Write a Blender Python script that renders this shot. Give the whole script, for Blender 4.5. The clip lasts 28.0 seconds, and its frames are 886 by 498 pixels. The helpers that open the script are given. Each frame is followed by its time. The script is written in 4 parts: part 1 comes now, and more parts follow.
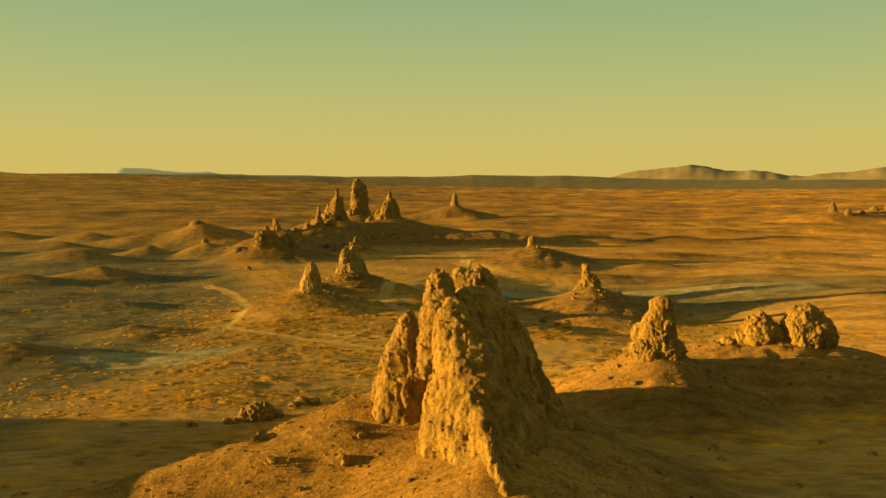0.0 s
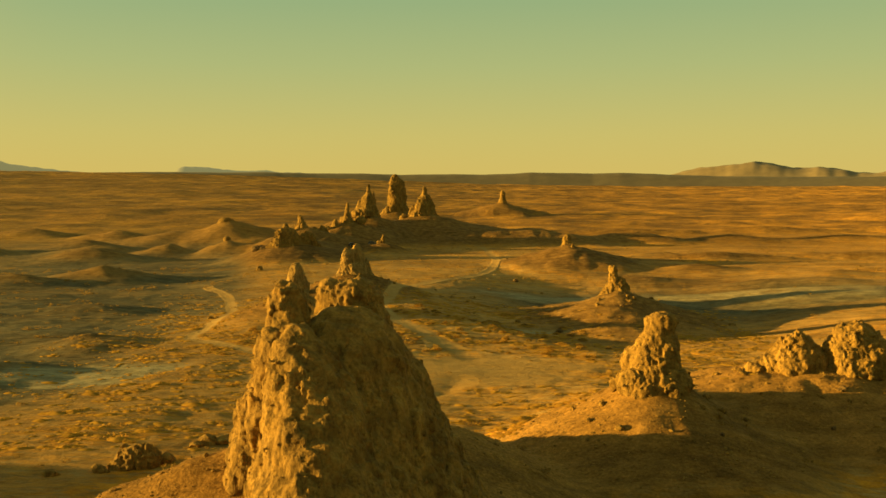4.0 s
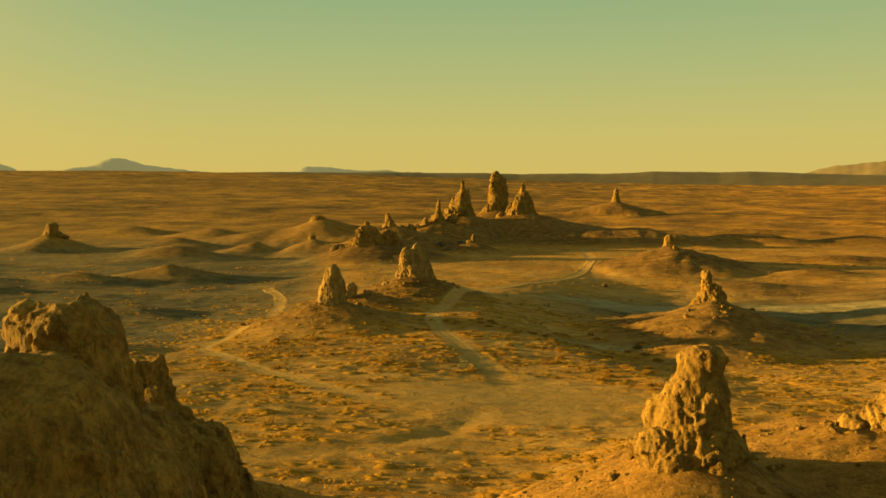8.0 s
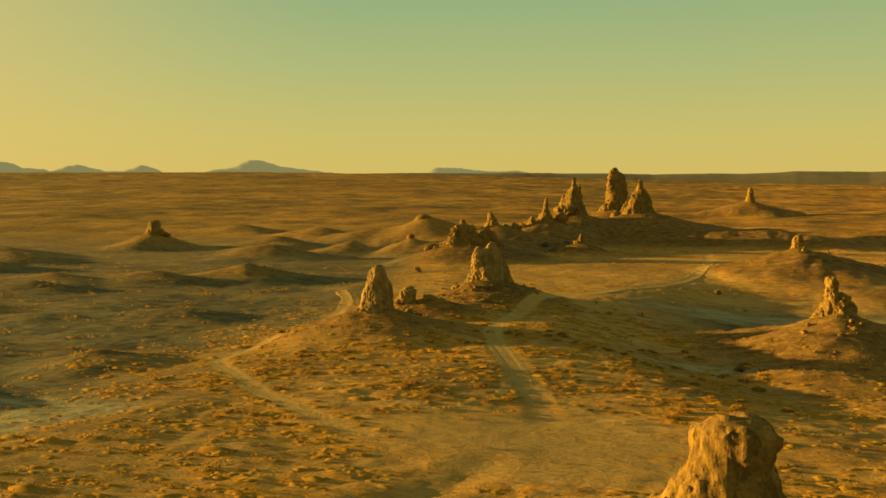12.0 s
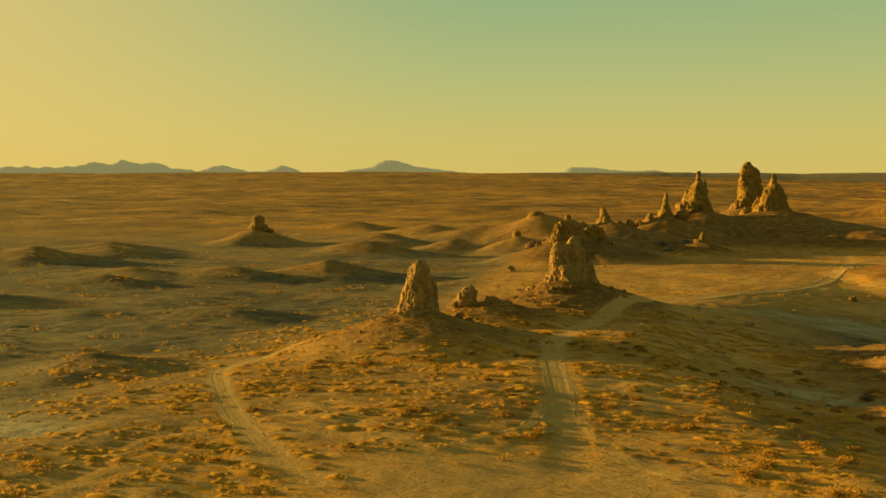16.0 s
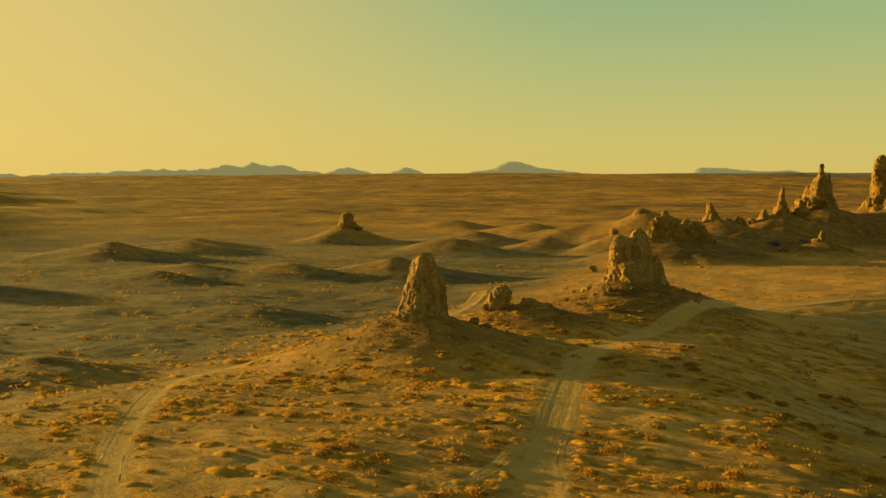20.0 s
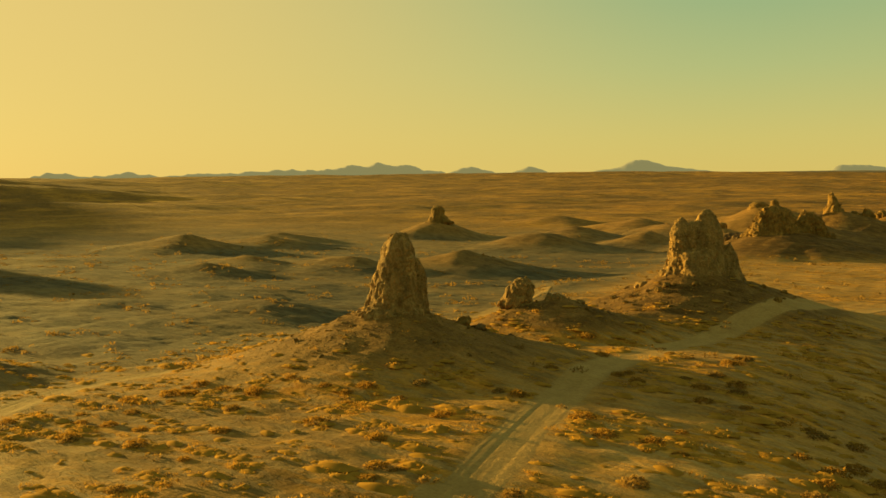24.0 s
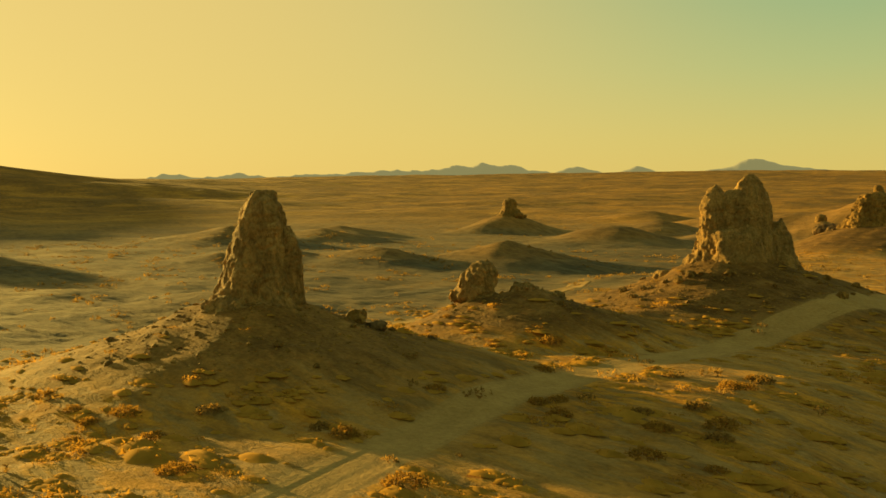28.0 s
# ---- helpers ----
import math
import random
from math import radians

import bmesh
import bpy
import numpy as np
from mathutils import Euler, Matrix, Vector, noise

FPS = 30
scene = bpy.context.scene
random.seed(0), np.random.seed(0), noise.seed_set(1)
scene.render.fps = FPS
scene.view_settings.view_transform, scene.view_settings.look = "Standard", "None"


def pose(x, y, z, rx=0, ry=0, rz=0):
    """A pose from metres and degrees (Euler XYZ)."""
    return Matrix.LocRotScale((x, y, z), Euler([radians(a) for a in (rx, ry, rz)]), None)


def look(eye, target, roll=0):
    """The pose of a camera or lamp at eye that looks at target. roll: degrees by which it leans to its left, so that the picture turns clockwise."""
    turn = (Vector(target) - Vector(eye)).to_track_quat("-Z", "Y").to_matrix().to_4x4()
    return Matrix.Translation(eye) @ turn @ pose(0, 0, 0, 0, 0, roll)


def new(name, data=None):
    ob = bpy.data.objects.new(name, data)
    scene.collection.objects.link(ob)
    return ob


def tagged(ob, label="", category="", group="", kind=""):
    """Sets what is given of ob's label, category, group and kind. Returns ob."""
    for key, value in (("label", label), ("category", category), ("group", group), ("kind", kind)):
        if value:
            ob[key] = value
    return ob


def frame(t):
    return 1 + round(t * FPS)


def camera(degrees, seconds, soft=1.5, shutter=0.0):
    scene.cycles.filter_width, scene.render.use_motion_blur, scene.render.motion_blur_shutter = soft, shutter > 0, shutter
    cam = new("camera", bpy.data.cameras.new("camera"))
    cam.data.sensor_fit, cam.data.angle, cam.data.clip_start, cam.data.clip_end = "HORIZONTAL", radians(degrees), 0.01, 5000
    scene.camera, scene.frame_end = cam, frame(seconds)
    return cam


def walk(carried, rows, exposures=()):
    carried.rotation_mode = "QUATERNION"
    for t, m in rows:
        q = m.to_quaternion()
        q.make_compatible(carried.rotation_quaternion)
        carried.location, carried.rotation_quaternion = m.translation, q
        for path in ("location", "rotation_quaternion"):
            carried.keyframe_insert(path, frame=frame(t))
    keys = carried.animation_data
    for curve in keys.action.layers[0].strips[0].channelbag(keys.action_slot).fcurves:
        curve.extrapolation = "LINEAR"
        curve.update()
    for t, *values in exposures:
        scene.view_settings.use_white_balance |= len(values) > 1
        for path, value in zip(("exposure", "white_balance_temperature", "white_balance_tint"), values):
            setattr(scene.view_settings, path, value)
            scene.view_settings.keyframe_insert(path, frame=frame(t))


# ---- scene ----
cam = camera(49.7, 28.0, soft=1.5)
METRES, EYE, TILT, LEAN, TURN = 248.0, 34.0, 0.68, -2.18, 0.0
ROWS = [
    (0.0, 0.0, 0.0, 0.0, -0.15, -3.93, 2.12),
    (0.5, 0.0076, 0.0158, -0.0012, 0.09, -3.94, 2.14),
    (1.0, 0.0159, 0.0332, -0.0024, 0.36, -3.95, 2.14),
    (1.5, 0.0235, 0.0493, -0.0035, 0.61, -3.96, 2.16),
    (2.0, 0.0312, 0.0656, -0.0046, 0.87, -3.97, 2.17),
    (2.5, 0.0387, 0.0822, -0.0058, 1.22, -3.96, 2.19),
    (3.0, 0.0468, 0.1004, -0.0072, 1.8, -3.95, 2.22),
    (3.5, 0.0542, 0.1174, -0.0087, 2.61, -3.92, 2.24),
    (5.5, 0.083, 0.1863, -0.0136, 6.07, -3.82, 2.26),
    (6.0, 0.0895, 0.2035, -0.0149, 6.94, -3.79, 2.27),
    (6.5, 0.0957, 0.2208, -0.0164, 7.87, -3.75, 2.28),
    (7.0, 0.1021, 0.2397, -0.0181, 8.91, -3.7, 2.29),
    (7.5, 0.1076, 0.2571, -0.0195, 9.86, -3.65, 2.3),
    (8.0, 0.1128, 0.2744, -0.0209, 10.83, -3.6, 2.3),
    (8.5, 0.1177, 0.2919, -0.0223, 11.78, -3.55, 2.3),
    (9.0, 0.1226, 0.3105, -0.0236, 12.82, -3.52, 2.33),
    (9.5, 0.1266, 0.3279, -0.025, 13.77, -3.46, 2.33),
    (10.0, 0.1304, 0.3449, -0.0264, 14.71, -3.41, 2.35),
    (10.5, 0.1338, 0.3621, -0.0281, 15.72, -3.36, 2.36),
    (11.0, 0.1371, 0.3805, -0.0299, 16.82, -3.29, 2.34),
    (11.5, 0.1398, 0.3976, -0.0316, 17.81, -3.24, 2.34),
    (12.0, 0.1424, 0.4142, -0.0332, 18.81, -3.19, 2.32),
    (12.5, 0.1446, 0.431, -0.0351, 19.81, -3.13, 2.3),
    (14.5, 0.1509, 0.4992, -0.042, 23.91, -2.96, 2.21),
    (15.0, 0.1518, 0.5172, -0.044, 25.0, -2.92, 2.2),
    (15.5, 0.1528, 0.5338, -0.0455, 26.0, -2.89, 2.19),
    (16.0, 0.1539, 0.5504, -0.0474, 27.0, -2.83, 2.18),
    (16.5, 0.1551, 0.567, -0.0492, 27.99, -2.78, 2.2),
    (17.0, 0.1563, 0.585, -0.0511, 29.0, -2.72, 2.2),
    (17.5, 0.1574, 0.6015, -0.0528, 29.9, -2.67, 2.18),
    (18.0, 0.1582, 0.6179, -0.0546, 30.82, -2.61, 2.16),
    (18.5, 0.1586, 0.6342, -0.0563, 31.72, -2.55, 2.15),
    (19.0, 0.1587, 0.6518, -0.0582, 32.71, -2.5, 2.12),
    (19.5, 0.1584, 0.668, -0.06, 33.63, -2.45, 2.12),
    (20.0, 0.1579, 0.6842, -0.0619, 34.57, -2.41, 2.13),
    (20.5, 0.1572, 0.7001, -0.0639, 35.52, -2.37, 2.11),
    (21.0, 0.156, 0.7179, -0.0662, 36.54, -2.31, 2.11),
    (21.5, 0.1543, 0.7344, -0.0682, 37.47, -2.26, 2.08),
    (23.5, 0.1452, 0.8024, -0.0763, 41.28, -2.14, 2.11),
    (24.0, 0.1426, 0.8193, -0.0784, 42.19, -2.11, 2.11),
    (24.5, 0.1395, 0.8364, -0.0806, 43.11, -2.08, 2.1),
    (25.0, 0.1357, 0.8552, -0.083, 44.08, -2.06, 2.08),
    (25.5, 0.1319, 0.8726, -0.0853, 44.88, -2.04, 2.08),
    (26.0, 0.1277, 0.8901, -0.0877, 45.65, -2.03, 2.1),
    (26.5, 0.1228, 0.9081, -0.0902, 46.41, -2.01, 2.02),
    (27.0, 0.1171, 0.9283, -0.093, 47.29, -1.97, 2.03),
    (27.5, 0.1114, 0.9463, -0.0952, 48.03, -1.88, 1.99),
    (28.0, 0.1061, 0.9629, -0.0969, 48.68, -1.8, 1.97),
]
walk(cam, [(t, pose(0, 0, EYE, TILT, LEAN, TURN) @ pose(METRES * x, METRES * y, METRES * z, 90 + pitch, roll, yaw)) for t, x, y, z, yaw, pitch, roll in ROWS], ((0.0, 1.98), (20.0, 2.0), (28.0, 2.08)))

# ---------------------------------------------------------------- light
SUN_AZ, SUN_EL = radians(96.5), radians(5.3)      # azimuth counted from +y towards -x
sun_way = Vector((-math.sin(SUN_AZ) * math.cos(SUN_EL), math.cos(SUN_AZ) * math.cos(SUN_EL), math.sin(SUN_EL)))
sun = new("sun", bpy.data.lights.new("sun", "SUN"))
sun.data.energy, sun.data.angle, sun.data.color = 5.0, radians(0.6), (1.0, 0.62, 0.125)
sun.matrix_world = look(sun_way * 300, (0, 0, 0))

# The evening sky: a physical sky, toned by the film's yellow-green grade, warmer towards the sun.
world = bpy.data.worlds.new("desert_sky")
scene.world = world
world.use_nodes = True
wt = world.node_tree
sky = wt.nodes.new("ShaderNodeTexSky")
sky.sky_type, sky.sun_disc = "NISHITA", False
sky.sun_elevation, sky.sun_rotation = SUN_EL, -SUN_AZ
sky.altitude, sky.air_density, sky.dust_density, sky.ozone_density = 500, 1.0, 2.0, 1.0


def sky_node(kind, operation=None, *values):
    n = wt.nodes.new("ShaderNode" + kind)
    if operation:
        n.operation = operation
    for socket, value in zip(n.inputs, values):
        if hasattr(value, "is_output"):
            wt.links.new(value, socket)
        else:
            socket.default_value = value
    return n


def sky_ramp(fac, stops):
    n = sky_node("ValToRGB", None, fac)
    while len(n.color_ramp.elements) < len(stops):
        n.color_ramp.elements.new(0.5)
    for e, (at, col) in zip(n.color_ramp.elements, stops):
        e.position, e.color = at, (*col, 1)
    return n.outputs[0]


view = sky_node("TexCoord").outputs["Generated"]
height = sky_node("SeparateXYZ", None, view).outputs[2]
facing = sky_node("VectorMath", "DOT_PRODUCT", view, tuple(sun_way)).outputs["Value"]
away_side = sky_ramp(height, [(0.0, (0.335, 0.240, 0.058)), (0.06, (0.285, 0.240, 0.070)), (0.13, (0.205, 0.225, 0.088)), (0.21, (0.135, 0.197, 0.097)), (0.5, (0.128, 0.163, 0.092)), (1.0, (0.126, 0.150, 0.092))])
sun_side = sky_ramp(height, [(0.0, (0.35, 0.250, 0.068)), (0.3, (0.345, 0.250, 0.078)), (0.6, (0.190, 0.178, 0.088)), (1.0, (0.126, 0.150, 0.092))])
glow = sky_node("MapRange", None, facing, 0.30, 0.90, 0.0, 1.0)
glow.interpolation_type = "SMOOTHSTEP"
tone = wt.nodes.new("ShaderNodeMix")
tone.data_type = "RGBA"
wt.links.new(glow.outputs[0], tone.inputs[0])
wt.links.new(away_side, tone.inputs[6])
wt.links.new(sun_side, tone.inputs[7])
physical = sky_node("VectorMath", "MULTIPLY", sky.outputs[0], (0.008, 0.008, 0.004))
both = sky_node("VectorMath", "ADD", tone.outputs[2], physical.outputs[0])
wt.links.new(both.outputs[0], wt.nodes["Background"].inputs[0])
wt.nodes["Background"].inputs[1].default_value = 0.5

# ---------------------------------------------------------------- noise and surfaces in numpy
PERM = np.random.RandomState(7).permutation(1024)
GRAD = np.random.RandomState(8).uniform(0, 2 * np.pi, 1024)
VAL = np.random.RandomState(9).uniform(-1, 1, 1024)


def perlin(x, y, seed=0):
    """Gradient noise in the plane, about -0.7 to 0.7."""
    xi, yi = np.floor(x).astype(np.int64), np.floor(y).astype(np.int64)
    fx, fy = x - xi, y - yi
    u, v = fx * fx * fx * (fx * (fx * 6 - 15) + 10), fy * fy * fy * (fy * (fy * 6 - 15) + 10)

    def corner(i, j):
        a = GRAD[PERM[(PERM[(xi + i + seed * 57) & 1023] + yi + j) & 1023]]
        return np.cos(a) * (fx - i) + np.sin(a) * (fy - j)

    a, b = corner(0, 0), corner(1, 0)
    c, d = corner(0, 1), corner(1, 1)
    return (a + u * (b - a)) * (1 - v) + (c + u * (d - c)) * v


def fbm(x, y, octaves, seed=0, gain=0.5):
    total, amp = np.zeros_like(x), 1.0
    for n in range(octaves):
        total += amp * perlin(x, y, seed + n)
        x, y, amp = x * 2.03 + 11.3, y * 2.03 - 7.1, amp * gain
    return total


def noise3(x, y, z, seed=0):
    """Value noise in space, -1 to 1."""
    xi, yi, zi = (np.floor(a).astype(np.int64) for a in (x, y, z))
    fx, fy, fz = x - xi, y - yi, z - zi
    fx, fy, fz = (f * f * (3 - 2 * f) for f in (fx, fy, fz))

    def at(i, j, k):
        return VAL[PERM[(PERM[(PERM[(xi + i + seed * 31) & 1023] + yi + j) & 1023] + zi + k) & 1023]]

    def line(j, k):
        a = at(0, j, k)
        return a + fx * (at(1, j, k) - a)

    def face(k):
        a = line(0, k)
        return a + fy * (line(1, k) - a)

    a = face(0)
    return a + fz * (face(1) - a)


def smooth(a, b, x):
    t = np.clip((x - a) / (b - a), 0, 1)
    return t * t * (3 - 2 * t)


def mesh_from(name, verts, faces, material, sides=4):
    """A smooth mesh from arrays: verts (n, 3), faces (m, sides)."""
    me = bpy.data.meshes.new(name)
    verts, faces = np.asarray(verts, np.float32), np.asarray(faces, np.int32)
    me.vertices.add(len(verts))
    me.vertices.foreach_set("co", verts.ravel())
    me.loops.add(faces.size)
    me.loops.foreach_set("vertex_index", faces.ravel())
    me.polygons.add(len(faces))
    me.polygons.foreach_set("loop_start", np.arange(len(faces), dtype=np.int32) * sides)
    me.polygons.foreach_set("use_smooth", np.ones(len(faces), bool))
    me.update(calc_edges=True)
    me.materials.append(material)
    return me


def nets(field, lo, hi, step):
    """Surface nets: the zero surface of field(x, y, z) in a box, as vertices and quads."""
    axes = [np.arange(a, b + step, step) for a, b in zip(lo, hi)]
    f = field(*np.meshgrid(*axes, indexing="ij"))
    f[:, :, 0] = np.maximum(f[:, :, 0], 0.01)
    inside = f < 0
    shape = tuple(n - 1 for n in f.shape)
    total, count = np.zeros(shape + (3,)), np.zeros(shape)
    box = [slice(0, -1), slice(1, None)]
    for axis in range(3):
        others = [n for n in range(3) if n != axis]
        for i in (0, 1):
            for j in (0, 1):
                pick = [None] * 3
                pick[others[0]], pick[others[1]] = box[i], box[j]
                pick[axis] = box[0]
                a, ia = f[tuple(pick)], inside[tuple(pick)]
                pick[axis] = box[1]
                b, ib = f[tuple(pick)], inside[tuple(pick)]
                cross = ia != ib
                t = np.where(cross, a / np.where(cross, a - b, 1), 0)
                place = np.zeros(3)
                place[others[0]], place[others[1]] = i, j
                total[cross] += place
                total[..., axis] += np.where(cross, t, 0)
                count += cross
    live = count > 0
    index = np.full(shape, -1)
    index[live] = np.arange(live.sum())
    cells = np.argwhere(live)
    verts = np.array(lo) + (cells + total[live] / count[live][:, None]) * step
    quads = []
    for axis in range(3):
        o1, o2 = (axis + 1) % 3, (axis + 2) % 3
        pick = [slice(None)] * 3
        pick[axis] = slice(0, -1)
        a = inside[tuple(pick)]
        pick[axis] = slice(1, None)
        b = inside[tuple(pick)]
        at = np.argwhere(a != b)
        at = at[(at[:, o1] > 0) & (at[:, o2] > 0) & (at[:, o1] < f.shape[o1] - 1) & (at[:, o2] < f.shape[o2] - 1)]
        flip = a[tuple(at.T)]
        ring = []
        for d1, d2 in ((1, 1), (0, 1), (0, 0), (1, 0)):
            c = at.copy()
            c[:, o1] -= d1
            c[:, o2] -= d2
            ring.append(index[tuple(c.T)])
        q = np.stack(ring, 1)
        q[~flip] = q[~flip][:, ::-1]
        quads.append(q)
    return verts, np.concatenate(quads)


# ---------------------------------------------------------------- materials
def shader(name):
    m = bpy.data.materials.new(name)
    m.use_nodes = True
    nt = m.node_tree
    return m, nt, nt.nodes["Principled BSDF"]


def node(nt, kind, **values):
    n = nt.nodes.new("ShaderNode" + kind)
    for key, value in values.items():
        n.inputs[key.replace("_", " ")].default_value = value
    return n


def noise_node(nt, scale, detail=4, rough=0.55, coords=None):
    n = node(nt, "TexNoise", Scale=scale, Detail=detail, Roughness=rough)
    if coords is not None:
        nt.links.new(coords, n.inputs["Vector"])
    return n.outputs["Fac"]


def ramp(nt, fac, stops):
    n = nt.nodes.new("ShaderNodeValToRGB")
    while len(n.color_ramp.elements) < len(stops):
        n.color_ramp.elements.new(0.5)
    for e, (at, col) in zip(n.color_ramp.elements, stops):
        e.position, e.color = at, (*col, 1) if len(col) == 3 else (col[0], col[0], col[0], 1)
    nt.links.new(fac, n.inputs[0])
    return n.outputs[0]


def mix(nt, fac, a, b, how="MIX"):
    n = nt.nodes.new("ShaderNodeMix")
    n.data_type, n.blend_type = "RGBA", how
    for socket, value in ((n.inputs[0], fac), (n.inputs[6], a), (n.inputs[7], b)):
        if isinstance(value, (int, float)):
            socket.default_value = value
        elif isinstance(value, tuple):
            socket.default_value = (*value, 1)
        else:
            nt.links.new(value, socket)
    return n.outputs[2]


def bump(nt, height, strength, distance, normal=None):
    n = node(nt, "Bump", Strength=strength, Distance=distance)
    nt.links.new(height, n.inputs["Height"])
    if normal is not None:
        nt.links.new(normal, n.inputs["Normal"])
    return n.outputs[0]


def object_coords(nt, stretch=(1, 1, 1)):
    tc = nt.nodes.new("ShaderNodeTexCoord")
    mp = nt.nodes.new("ShaderNodeMapping")
    mp.inputs["Scale"].default_value = stretch
    nt.links.new(tc.outputs["Object"], mp.inputs[0])
    return mp.outputs[0]


def attribute(nt, name):
    n = nt.nodes.new("ShaderNodeAttribute")
    n.attribute_name = name
    return n.outputs["Fac"]


def soil_material(name):
    m, nt, b = shader(name)
    co = object_coords(nt)
    broad, mid, fine = noise_node(nt, 0.03, 5, 0.6, co), noise_node(nt, 0.35, 5, 0.6, co), noise_node(nt, 3.0, 6, 0.7, co)
    hummock = noise_node(nt, 0.11, 4, 0.6, co)
    plain_, thatch_, talus_ = attribute(nt, "plain"), attribute(nt, "thatch"), attribute(nt, "talus")
    bare = ramp(nt, broad, [(0.3, (0.310, 0.186, 0.053)), (0.55, (0.395, 0.242, 0.072)), (0.75, (0.455, 0.289, 0.095))])
    dry = ramp(nt, mid, [(0.35, (0.66, 0.312, 0.022)), (0.62, (0.46, 0.206, 0.016))])
    # dry grass thatch in drifts that run with the wind, broken into clumps
    drift = noise_node(nt, 0.16, 6, 0.68, object_coords(nt, (0.5, 2.2, 1)))
    clump = noise_node(nt, 0.62, 5, 0.62, object_coords(nt, (0.55, 1.5, 1)))
    tuft = mix(nt, 1.0, ramp(nt, drift, [(0.36, (0.30,)), (0.50, (1.0,))]), ramp(nt, clump, [(0.42, (0.0,)), (0.53, (1.0,))]), "MULTIPLY")
    cover = mix(nt, 1.0, thatch_, tuft, "MULTIPLY")
    sand = mix(nt, cover, bare, dry)
    scree = ramp(nt, fine, [(0.35, (0.225, 0.118, 0.024)), (0.6, (0.36, 0.192, 0.040)), (0.78, (0.48, 0.29, 0.085))])
    clay = ramp(nt, mid, [(0.3, (0.088, 0.073, 0.037)), (0.7, (0.152, 0.128, 0.068))])
    sand = mix(nt, talus_, sand, scree)
    # brown varnish of mounds and scrub, with shade of the east slope painted in
    sand = mix(nt, attribute(nt, "varnish_shade"), sand, ramp(nt, mid, [(0.35, (0.115, 0.063, 0.017)), (0.52, (0.185, 0.100, 0.024)), (0.70, (0.30, 0.172, 0.048))]))
    patch = ramp(nt, noise_node(nt, 0.07, 6, 0.7, object_coords(nt, (0.7, 1.5, 1))), [(0.38, (0.74,)), (0.54, (1.0,))])
    sand = mix(nt, mix(nt, 1.0, attribute(nt, "clay"), patch, "MULTIPLY"), sand, clay)
    sand = mix(nt, attribute(nt, "pale"), sand, ramp(nt, mid, [(0.3, (0.28, 0.236, 0.128)), (0.7, (0.38, 0.322, 0.182))]))
    # long streaks on the far plain: scrub, desert varnish and coloured-in shade of relief
    wide = noise_node(nt, 0.0045, 7, 0.66, co)
    streak = noise_node(nt, 0.020, 8, 0.76, object_coords(nt, (1, 0.8, 1)))
    rust = ramp(nt, streak, [(0.42, (0.155, 0.084, 0.020)), (0.50, (0.31, 0.155, 0.022)), (0.57, (0.50, 0.243, 0.028))])
    far_sand = mix(nt, 1.0, rust, ramp(nt, wide, [(0.42, (0.60,)), (0.54, (0.92,)), (0.66, (1.15,))]), "MULTIPLY")
    sand = mix(nt, mix(nt, 1.0, plain_, ramp(nt, talus_, [(0.0, (0.88,)), (1.0, (0.15,))]), "MULTIPLY"), sand, far_sand)
    blot = mix(nt, plain_, ramp(nt, wide, [(0.40, (0.72,)), (0.56, (1.0,))]), (1.0, 1.0, 1.0))
    sand = mix(nt, 1.0, sand, blot, "MULTIPLY")
    # low scrub and crust in small dark flecks, strung out along the drifts
    fleck = noise_node(nt, 0.30, 7, 0.72, object_coords(nt, (0.55, 1.5, 1)))
    gather = noise_node(nt, 0.022, 5, 0.6, object_coords(nt, (0.7, 1.6, 1)))
    flecks = ramp(nt, mix(nt, 0.30, fleck, gather), [(0.40, (0.42,)), (0.475, (0.80,)), (0.53, (1.06,)), (0.60, (1.20,))])
    sand = mix(nt, 0.7, sand, flecks, "MULTIPLY")
    sand = mix(nt, attribute(nt, "track"), sand, ramp(nt, mid, [(0.3, (0.325, 0.203, 0.061)), (0.7, (0.41, 0.262, 0.082))]))
    grit = ramp(nt, fine, [(0.3, (0.76,)), (0.7, (1.14,))])
    nt.links.new(mix(nt, 1.0, sand, grit, "MULTIPLY"), b.inputs["Base Color"])
    b.inputs["Roughness"].default_value = 0.95
    b.inputs["Diffuse Roughness"].default_value = 0.6
    b.inputs["Specular IOR Level"].default_value = 0.1
    # relief: swells of the far plain, hummocks, clumps of thatch, gravel
    n = bump(nt, mix(nt, 1.0, plain_, streak, "MULTIPLY"), 0.6, 5.0)
    n = bump(nt, mix(nt, attribute(nt, "track"), hummock, (0.5, 0.5, 0.5)), 0.30, 1.6, n)
    n = bump(nt, cover, 0.6, 0.32, n)
    n = bump(nt, noise_node(nt, 1.2, 4, 0.6, object_coords(nt, (0.7, 1.2, 1))), 0.5, 0.22, n)
    n = bump(nt, mid, 0.45, 0.45, n)
    nt.links.new(bump(nt, fine, 0.6, 0.16, n), b.inputs["Normal"])
    return m


